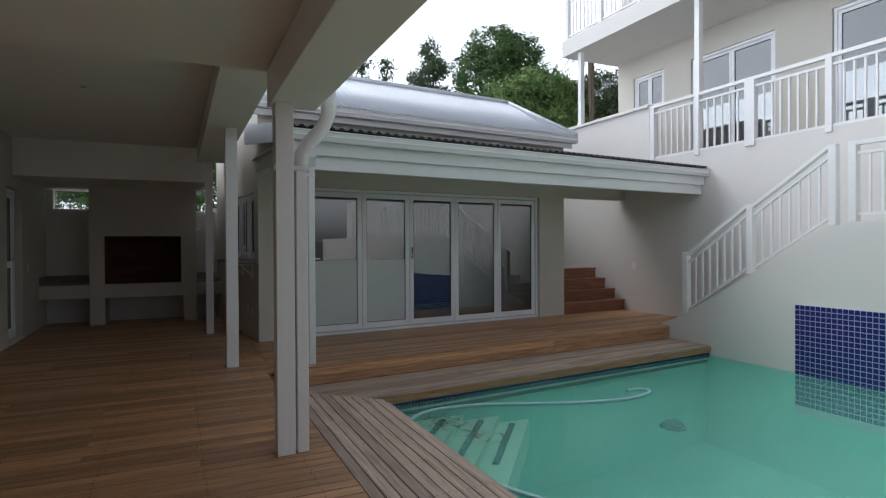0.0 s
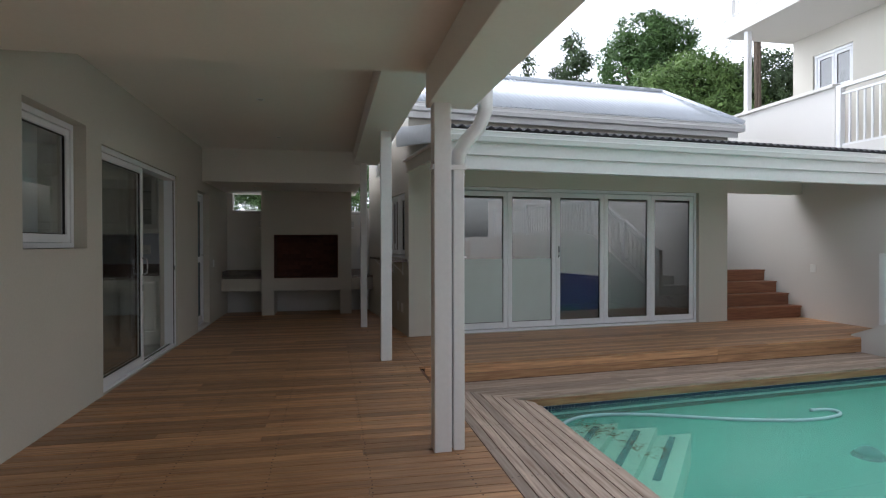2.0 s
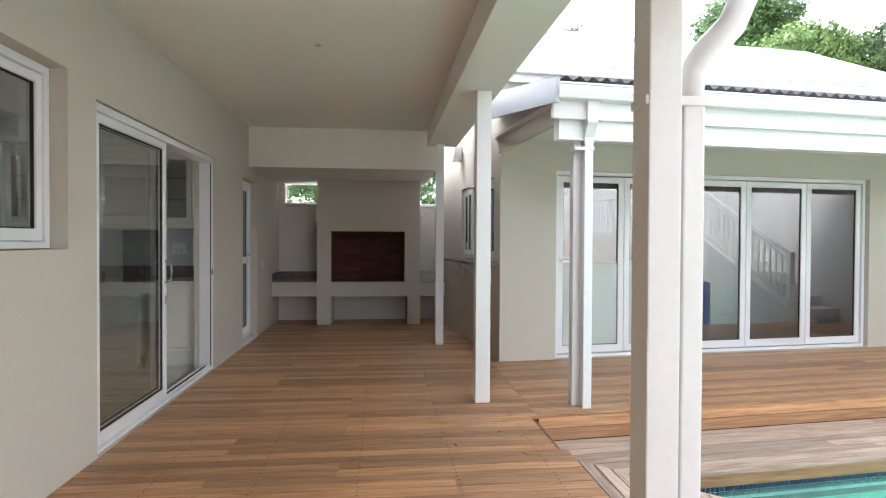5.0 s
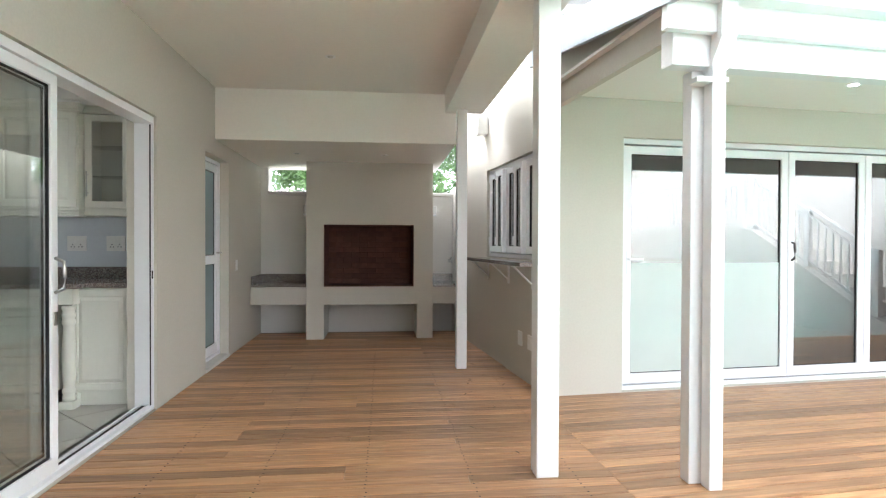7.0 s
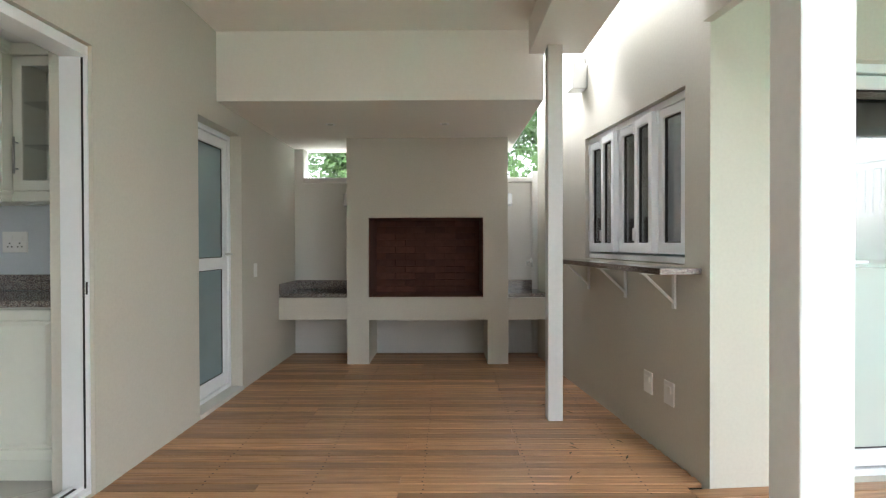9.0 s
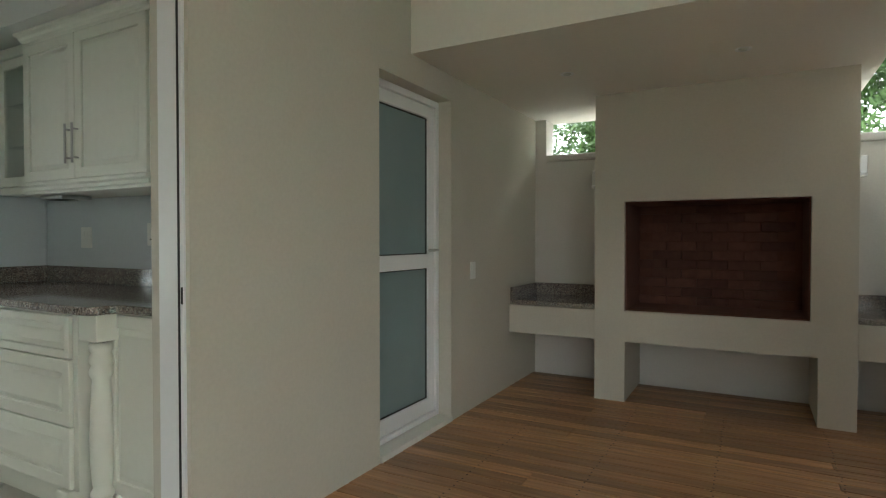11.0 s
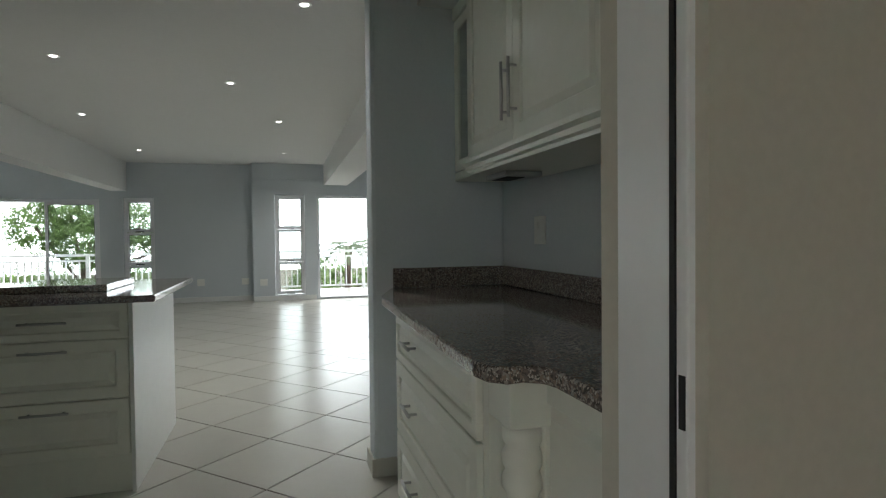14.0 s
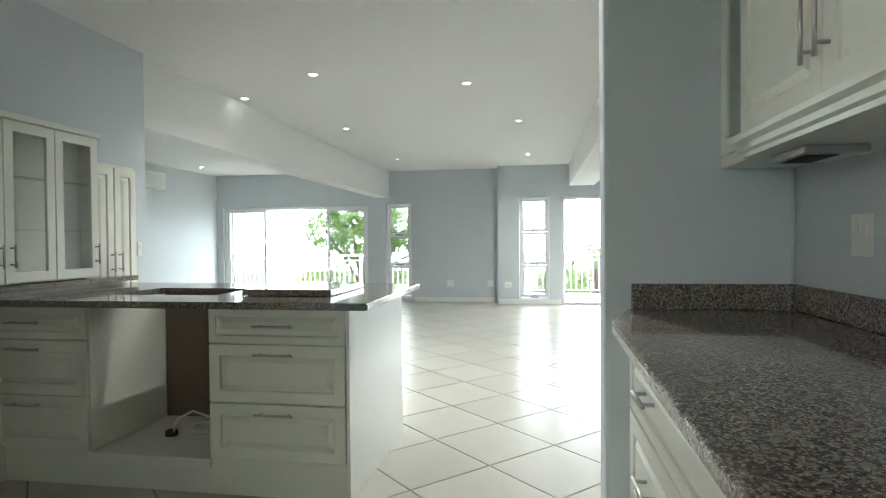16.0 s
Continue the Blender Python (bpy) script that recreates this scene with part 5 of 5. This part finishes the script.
# blue mosaic panel on the stair wall
bm = bmesh.new()
bx(bm, 7.437, 7.449, 1.36, 4.34, ZW - 0.5, 0.52)
mp = thing("mosaic_panel", "deep blue glass mosaic panel on the pool wall", "tile panel", pose(0, 0, 0), kind="structure")
part("grout_bed", bm, GROUT_PALE, mp)
tile_bm = box(7.430, 7.4365, 0, 0.052, 0, 0.052, 0.0015)
tile_me = bpy.data.meshes.new("mosaic_tile")
tile_bm.to_mesh(tile_me)
tile_bm.free()
tile_me.materials.append(BLUE)
rest = bmesh.new()
count = 0
y = 4.282
while y > 1.36:
    z = 0.46
    while z > ZW - 0.45:
        if count < 290 and z > ZW - 0.04:
            o = new("mosaic_tile", tile_me)
            o.parent = mp
            o.location = (0, y, z)
            count += 1
        else:
            bx(rest, 7.430, 7.4365, y, y + 0.052, z, z + 0.052)
        z -= 0.063
    y -= 0.063
o = part("mosaic_rest", rest, BLUE, mp)
o["kind"] = "stuff"
# waterline mosaic under the lower deck
bm = bmesh.new()
u = 0.45
while u < 5.95:
    for k in range(3):
        a = W @ Vector((u, -2.585, 0))
        bx(bm, u, u + 0.032, -2.650, -2.60, -0.375 + k * 0.036, -0.343 + k * 0.036)
    u += 0.036
o = mesh_object("waterline_mosaic", bm, MOSAIC_DARK)
o.matrix_basis = W
tagged(o, "dark mosaic strip at the pool's waterline", "tiles", kind="stuff")
struct("waterline_grout", box(0.4, 5.95, -2.647, -2.57, -0.4, -0.27), GROUT_PALE, "grout behind the waterline tiles", W)
# fallen leaves and dirt
vs, fs = [], []
rng = random.Random(4)
for i in range(150):
    k = rng.choice((0, 0, 1))
    x, y, z = 2.62 + 0.12 * k + rng.gauss(0, 0.1), 4.45 - 0.45 * k + rng.gauss(0, 0.14), ZW + 0.006
    if i > 120:
        x, y, z = rng.uniform(0.6, 1.2), rng.uniform(5.0, 9.5), 0.004
    a, l, w = rng.uniform(0, 6.28), rng.uniform(0.02, 0.05), rng.uniform(0.004, 0.010)
    c, s = math.cos(a), math.sin(a)
    n = len(vs)
    vs += [(x - c * l, y - s * l, z), (x + s * w, y - c * w, z + 0.002), (x + c * l, y + s * l, z), (x - s * w, y + c * w, z + 0.002)]
    fs.append((n, n + 1, n + 2, n + 3))
me = bpy.data.meshes.new("fallen_leaves")
me.from_pydata(vs, [], fs)
me.materials.append(mat("dry_leaf", (0.10, 0.075, 0.035), 0.8, grain=0.5))
tagged(new("fallen_leaves", me), "small dry leaves floating at the pool steps", "leaves", kind="stuff")

# ---- trees ----


def tree(name, label, x, y, z0, blobs, leaf, n, size, seed, trunk=0.12, group=""):
    """A tapered trunk with limbs and a crown of leaf clumps round the blobs (dx, dy, z, rx, rz)."""
    r = random.Random(seed)
    t = thing(name, label, "tree", pose(x, y, z0), group)
    bm = bmesh.new()
    top = max(b[2] for b in blobs)
    tube(bm, [(0, 0, 0), (0.05, 0.02, top * 0.3), (0.0, 0.05, top * 0.62)], trunk, 8)
    for b in blobs:
        tube(bm, [(0, 0.03, top * 0.45), (b[0] * 0.5, b[1] * 0.5, (top * 0.45 + b[2]) / 2 + 0.1), (b[0], b[1], b[2])], trunk * 0.45, 6)
    part("trunk", bm, BARK, t)
    tot = sum(b[3] ** 2 for b in blobs)
    pts, faces = [], []
    for b in blobs:
        clumps = max(6, int(n / 26 * b[3] ** 2 / tot))
        for _ in range(clumps):
            d = Vector((r.gauss(0, 1), r.gauss(0, 1), r.gauss(0, 1))).normalized()
            k = r.uniform(0.55, 1.0) ** 0.6 * (0.86 + 0.28 * noise.noise(d * 2.3 + Vector((b[0], b[2], seed))))
            c = Vector((b[0] + d.x * b[3] * k, b[1] + d.y * b[3] * k, b[2] + d.z * b[4] * k))
            cs = r.uniform(0.6, 1.3) * size * 3.2
            for _ in range(26):
                p = c + Vector((r.gauss(0, cs * 0.5), r.gauss(0, cs * 0.5), r.gauss(0, cs * 0.4)))
                nrm = (d + Vector((r.gauss(0, 0.7), r.gauss(0, 0.7), r.gauss(0.4, 0.6)))).normalized()
                e = nrm.orthogonal().normalized()
                e.rotate(Matrix.Rotation(r.uniform(0, 6.28), 3, nrm))
                f = nrm.cross(e)
                l, w = size * r.uniform(0.7, 1.3), size * r.uniform(0.28, 0.5)
                m0 = len(pts)
                pts += [p - e * l, p + f * w + nrm * w * 0.3, p + e * l, p - f * w + nrm * w * 0.3]
                faces.append((m0, m0 + 1, m0 + 2, m0 + 3))
    me = bpy.data.meshes.new("crown")
    me.from_pydata([tuple(p) for p in pts], [], faces)
    me.materials.append(leaf)
    o = new("crown", me)
    o.parent = t
    return t


tree("leafy_tree", "large rounded green tree behind the wing's roof", 12.0, 19.0, -1.5,
     [(-0.3, 0, 10.2, 1.3, 1.2), (0.9, 0.3, 10.3, 1.2, 1.1), (-1.0, 0, 9.2, 1.2, 1.3), (0.6, -0.3, 8.0, 1.6, 1.4), (-0.7, -0.4, 7.2, 1.4, 1.2)], LEAF_MID, 46000, 0.065, 3, 0.2)
tree("leafy_tree", "bright green billowing tree behind the wing's roof", 12.05, 16.8, -1.5,
     [(0.2, 0, 8.2, 1.3, 1.1), (-1.1, 0, 7.6, 1.3, 1.0), (1.3, 0, 7.8, 1.2, 1.1), (-0.9, -0.3, 6.6, 1.5, 1.2), (0.9, -0.4, 6.6, 1.6, 1.3), (-2.0, -0.2, 6.6, 1.1, 1.1)], LEAF, 52000, 0.07, 4, 0.2)
tree("leafy_tree", "dark green bushy tree beyond the terrace parapet", 15.2, 16.4, -1.0,
     [(-0.6, 0, 7.4, 1.4, 1.5), (0.9, -0.2, 7.4, 1.4, 1.6), (-1.0, -0.3, 5.9, 1.5, 1.5), (0.8, -0.5, 5.6, 1.6, 1.6), (2.2, -0.4, 6.4, 1.5, 1.6)], LEAF_DARK, 40000, 0.075, 5, 0.2)
tree("slender_tree", "slender dark tree with an open crown against the sky", 10.4, 22.5, -1.5,
     [(0, 0, 11.2, 0.5, 0.6), (0.25, 0, 10.4, 0.75, 0.6), (-0.4, 0, 9.9, 0.6, 0.5), (0.4, 0, 9.2, 0.8, 0.6), (-0.5, 0, 8.8, 0.8, 0.6), (0.2, 0, 8.2, 1.0, 0.6)], LEAF_DARK, 11000, 0.075, 8, 0.09)
tree("slender_tree", "slender dark trees with open crowns against the sky", 7.3, 22.5, -1.5,
     [(0.1, 0, 10.5, 0.45, 0.7), (-0.9, 0, 10.1, 0.5, 0.7), (1.2, 0, 10.1, 0.4, 0.6), (-0.4, 0, 9.2, 0.9, 0.7), (0.9, 0, 9.0, 0.8, 0.7), (0.1, 0, 8.3, 1.5, 0.6), (-1.6, 0, 8.8, 0.9, 0.9)], LEAF_DARK, 14000, 0.075, 9, 0.09)
tree("hedge_bush", "dense green shrub behind the garden wall", -0.6, 13.6, -1.0,
     [(-0.9, 0, 2.8, 1.2, 1.1), (0.6, 0, 3.1, 1.3, 1.3), (2.0, 0.1, 3.2, 1.2, 1.5), (3.2, 0.3, 3.6, 1.2, 1.5), (1.4, 0.4, 4.3, 1.1, 1.0), (-0.6, 0.2, 3.8, 1.0, 0.8)], LEAF_MID, 60000, 0.042, 12, 0.1)


def palm(x, y, z0, h, seed, n=16, l=1.6, label="palm with drooping feathery fronds"):
    r = random.Random(seed)
    t = thing("palm_tree", label, "palm", pose(x, y, z0))
    part("trunk", tube(bmesh.new(), [(0, 0, 0), (0.05, 0, h * 0.5), (0.0, 0.03, h)], 0.11, 8), BARK, t)
    for i in range(n):
        a, lift = i / n * math.tau + r.uniform(-0.2, 0.2), r.uniform(0.1, 1.0)
        pts = [Vector((math.cos(a) * s * l, math.sin(a) * s * l, h + lift * s * l * 0.9 - s * s * l * (0.55 + 0.5 * lift))) for s in (0, 0.25, 0.5, 0.75, 1.0)]
        vs, fs = [], []
        side = Vector((-math.sin(a), math.cos(a), 0))
        for k in range(26):
            s = 0.12 + 0.88 * k / 26
            j = min(3, int(s * 4))
            p = pts[j].lerp(pts[j + 1], s * 4 - j)
            d = (pts[j + 1] - pts[j]).normalized()
            ll = l * 0.26 * (1.1 - s * 0.7)
            for sg in (-1, 1):
                q = p + side * sg * ll + d * ll * 0.6 + Vector((0, 0, -ll * 0.35))
                w = d * 0.016 * l
                m0 = len(vs)
                vs += [tuple(p - w), tuple(p + w), tuple(q)]
                fs.append((m0, m0 + 1, m0 + 2))
        me = bpy.data.meshes.new("frond")
        me.from_pydata(vs, [], fs)
        me.materials.append(LEAF_DARK)
        o = new("frond", me)
        o.parent = t
    return t


palm(12.75, 14.6, -1.0, 8.9, 2, 18, 1.15, "tall palm with drooping fronds behind the balcony")
palm(-16.4, 8.85, -2.0, 2.95, 4, 16, 1.0, "small green palm beyond the balcony railing")
palm(-17.2, 9.9, -2.0, 3.0, 6, 16, 1.0, "small green palm beyond the balcony railing")
tree("leafy_tree", "green tree just beyond the balcony", -18.5, 2.0, -2.0,
     [(0, -1.1, 3.5, 0.9, 0.8), (0, -0.3, 4.0, 0.9, 0.8), (0.1, 0.6, 3.9, 0.9, 0.8), (0, 1.4, 3.5, 0.9, 0.9), (0.1, 0.2, 3.1, 1.2, 0.8), (0, 2.1, 3.0, 0.8, 0.8)], LEAF, 30000, 0.045, 21, 0.1)
tree("hedge_bush", "low green garden shrubs below the balcony", -21.0, 8.0, -2.0,
     [(0, -5.5, 1.6, 1.3, 1.0), (0, -2.5, 1.5, 1.4, 0.9), (0, 0.5, 1.6, 1.4, 1.0), (0, 3, 1.8, 1.5, 1.1), (0.2, -8, 1.5, 1.4, 1.0)], LEAF, 30000, 0.055, 23, 0.08)

# ---- boards and tiles ----


def shared_mesh(name, bm, material):
    me = bpy.data.meshes.new(name)
    bm.to_mesh(me)
    bm.free()
    me.materials.append(material)
    return me


def piece(name, me, parent, loc):
    o = new(name, me)
    o.parent = parent
    o.location = loc
    return o


BW, GAP = 0.088, 0.007
deck = bpy.data.objects["floor_deck"]
DX0, DX1 = HX + 0.004, 1.30
cuts = (0.75, 1.45, 2.10)
full = DX1 - DX0
rng = random.Random(11)
board_me = {}


def board(length, material=DECK):
    key = (round(length, 3), material.name)
    if key not in board_me:
        board_me[key] = shared_mesh("deck_board", box(0, length, 0, BW, -0.022, 0, 0.0025), material)
    return board_me[key]


y = -4.9
rows = 0
while y < 11.1:
    c = rng.choice(cuts + (0.0,))
    x1 = DX1 if not (5.0 < y < 5.7) else 1.24
    if 7.68 < y < 8.75:
        x1 = 1.402 - 0.098 * (y + BW - 7.684)
    segs = [(DX0, x1 - DX0)] if c == 0 else [(DX0, c - 0.002), (DX0 + c, x1 - DX0 - c)]
    if y < 1.0:
        segs = [(DX0, x1 - DX0)]
    for x, l in segs:
        piece("deck_board", board(l), deck, (x, y, rng.uniform(-0.0008, 0.0008)))
    y += BW + GAP
# border along the pool's edge
border = bpy.data.objects["pool_wall_west"]
NB = 0.066
for i in range(9):
    x = 1.305 + i * (NB + 0.0085)
    e0, e1 = 4.88 - (x - 1.30) * 0.95, 4.88 - (x + NB - 1.30) * 0.95
    for k, (a, b) in enumerate(((-4.9, 0.4 + 0.5 * (i % 3)), (0.404 + 0.5 * (i % 3), None))):
        poly = [(x, a), (x + NB, a), (x + NB, e1 if b is None else b), (x, e0 if b is None else b)]
        bm = prism([(p[1], -p[0]) for p in poly][::1], -0.022, 0.001)
        bmesh.ops.recalc_face_normals(bm, faces=bm.faces)
        o = new("deck_board", shared_mesh("deck_board", bm, DECK_GREY))
        o.parent = border
        o.rotation_euler = (0, 0, radians(90))
o = new("border_fascia", shared_mesh("border_fascia", box(1.965, 1.985, 1.33, 4.16, -0.2, -0.001, 0.003), DECK_GREY))
o.parent = border
o = new("border_joist", shared_mesh("border_joist", box(1.31, 1.95, -4.9, 4.0, -0.2, -0.03), DARK))
o.parent = border
# wing deck and lower deck, parallel to the wing
wd = bpy.data.objects["floor_deck_wing"]
v, k = -0.094, 0
while v > -1.91:
    u0 = (-0.098 + v * 0.0976) / 0.995
    u1 = 7.05 + v * 0.10 if v > -1.70 else 5.98
    j = rng.uniform(1.2, 4.6)
    for a, l in ((u0, j - u0 - 0.002), (j, u1 - j)):
        o = new("deck_board", shared_mesh("deck_board", box(a, a + l, v, v + BW, -0.022, 0.0, 0.0025), DECK))
        o.parent = wd
        o.matrix_basis = W
    v -= BW + GAP
v = 0.004
while v < 0.45:
    o = new("deck_board", shared_mesh("deck_board", box(WL + 0.01, WL + 1.48, v, v + BW, -0.022, 0.0, 0.0025), DECK))
    o.parent = wd
    o.matrix_basis = W
    v += BW + GAP
sd = bpy.data.objects["floor_step_deck"]
for a, l in ((-0.28, 3.77), (3.494, 2.55)):
    for z0, z1, mm in ((-0.198, -0.108, DECK), (-0.104, -0.024, DECK)):
        o = new("riser_board", shared_mesh("riser_board", box(a, a + l, -1.905, -1.885, z0, z1, 0.003), mm))
        o.parent = sd
        o.matrix_basis = W
v = -1.999
while v > -2.68:
    j = rng.uniform(1.5, 4.0)
    for a, l in ((-0.25, j + 0.248), (j, 5.98 - j)):
        o = new("deck_board", shared_mesh("deck_board", box(a, a + l, v, v + BW, -0.222, -0.2, 0.0025), DECK_GREY))
        o.parent = sd
        o.matrix_basis = W
    v -= BW + GAP
for a, l in ((0.35, 3.0), (3.354, 2.6)):
    o = new("front_board", shared_mesh("front_board", box(a, a + l, -2.675, -2.655, -0.295, -0.2235, 0.003), DECK))
    o.parent = sd
    o.matrix_basis = W
o = new("side_riser", shared_mesh("side_riser", box(1.262, 1.28, 4.3, 5.72, -0.2, -0.024, 0.003), DECK_RED))
o.parent = sd
# deck south of the pool
bm = bmesh.new()
y = PY0 - 0.16
while y > -4.8:
    bx(bm, 1.99, 7.44, y, y + BW, -0.022, 0.0)
    y -= BW + GAP
o = new("south_boards", shared_mesh("south_boards", bm, DECK_GREY))
o.parent = bpy.data.objects["floor_deck_south"]
o["kind"] = "stuff"
# screw heads in rows on the main deck
bm = bmesh.new()
for jx in (-1.1, -0.55, 0.0, 0.55, 1.1):
    y = -0.5
    while y < 10.5:
        for dy in (0.02, 0.072):
            cx, cy = jx + rng.uniform(-0.006, 0.006), -4.9 + (BW + GAP) * round((y + 4.9) / (BW + GAP)) + dy
            vsx = [bm.verts.new((cx + 0.0055 * math.cos(q * 1.047), cy + 0.0055 * math.sin(q * 1.047), 0.0018)) for q in range(6)]
            bm.faces.new(vsx)
        y += BW + GAP
for i in range(9):
    for y in [k * 0.45 - 0.3 for k in range(10)]:
        for dx in (0.014, 0.052):
            cx, cy = 1.305 + i * 0.0745 + dx, y + rng.uniform(-0.008, 0.008)
            bm.faces.new([bm.verts.new((cx + 0.005 * math.cos(q * 1.047), cy + 0.005 * math.sin(q * 1.047), 0.0028)) for q in range(6)])
o = mesh_object("deck_screws", bm, SEAL)
tagged(o, "rows of dark screw heads in the deck boards", "screws", kind="stuff")

# diagonal floor tiles
fl = bpy.data.objects["floor_kitchen"]
S, G = 0.495, 0.008
c45 = math.sqrt(0.5)


def clip(poly, axis, lim, keep_less):
    out = []
    for i in range(len(poly)):
        a, b = poly[i], poly[(i + 1) % len(poly)]
        ina = (a[axis] <= lim) if keep_less else (a[axis] >= lim)
        inb = (b[axis] <= lim) if keep_less else (b[axis] >= lim)
        if ina:
            out.append(a)
        if ina != inb:
            t = (lim - a[axis]) / (b[axis] - a[axis])
            out.append((a[0] + t * (b[0] - a[0]), a[1] + t * (b[1] - a[1])))
    return out


h = (S - G) / 2
whole = None
n_tiles = 0
for i in range(-30, 31):
    for j in range(-30, 31):
        cx, cy = -4.18 + (i + j) * S * c45, 7.09 + (i - j) * S * c45
        if not (RX - 0.6 < cx < HI + 0.4 and RS - 0.4 < cy < RN + 0.4):
            continue
        poly = [(cx + dx * c45 * 2 * h, cy + dy * c45 * 2 * h) for dx, dy in ((1, 0), (0, 1), (-1, 0), (0, -1))]
        for ax, lim, less in ((0, RX - 0.15, False), (0, HI + 0.10, True), (1, RS + 0.002, False), (1, RN - 0.002, True)):
            if poly:
                poly = clip(poly, ax, lim, less)
        if len(poly) < 3:
            continue
        inside = len(poly) == 4 and abs(max(p[0] for p in poly) - cx - c45 * 2 * h) < 1e-4 and abs(min(p[0] for p in poly) - cx + c45 * 2 * h) < 1e-4 \
            and abs(max(p[1] for p in poly) - cy - c45 * 2 * h) < 1e-4 and abs(min(p[1] for p in poly) - cy + c45 * 2 * h) < 1e-4
        if inside:
            if whole is None:
                bm = prism([(dx * c45 * 2 * h, dy * c45 * 2 * h) for dx, dy in ((1, 0), (0, 1), (-1, 0), (0, -1))], -0.011, 0.0)
                bmesh.ops.bevel(bm, geom=[e for e in bm.edges if all(vv.co.z > -0.001 for vv in e.verts)], offset=0.002, segments=1, affect="EDGES")
                whole = shared_mesh("floor_tile", bm, TILE)
            piece("floor_tile", whole, fl, (cx, cy, 0))
        else:
            piece("floor_tile", shared_mesh("floor_tile", prism(poly, -0.011, 0.0), TILE), fl, (0, 0, 0))
        n_tiles += 1
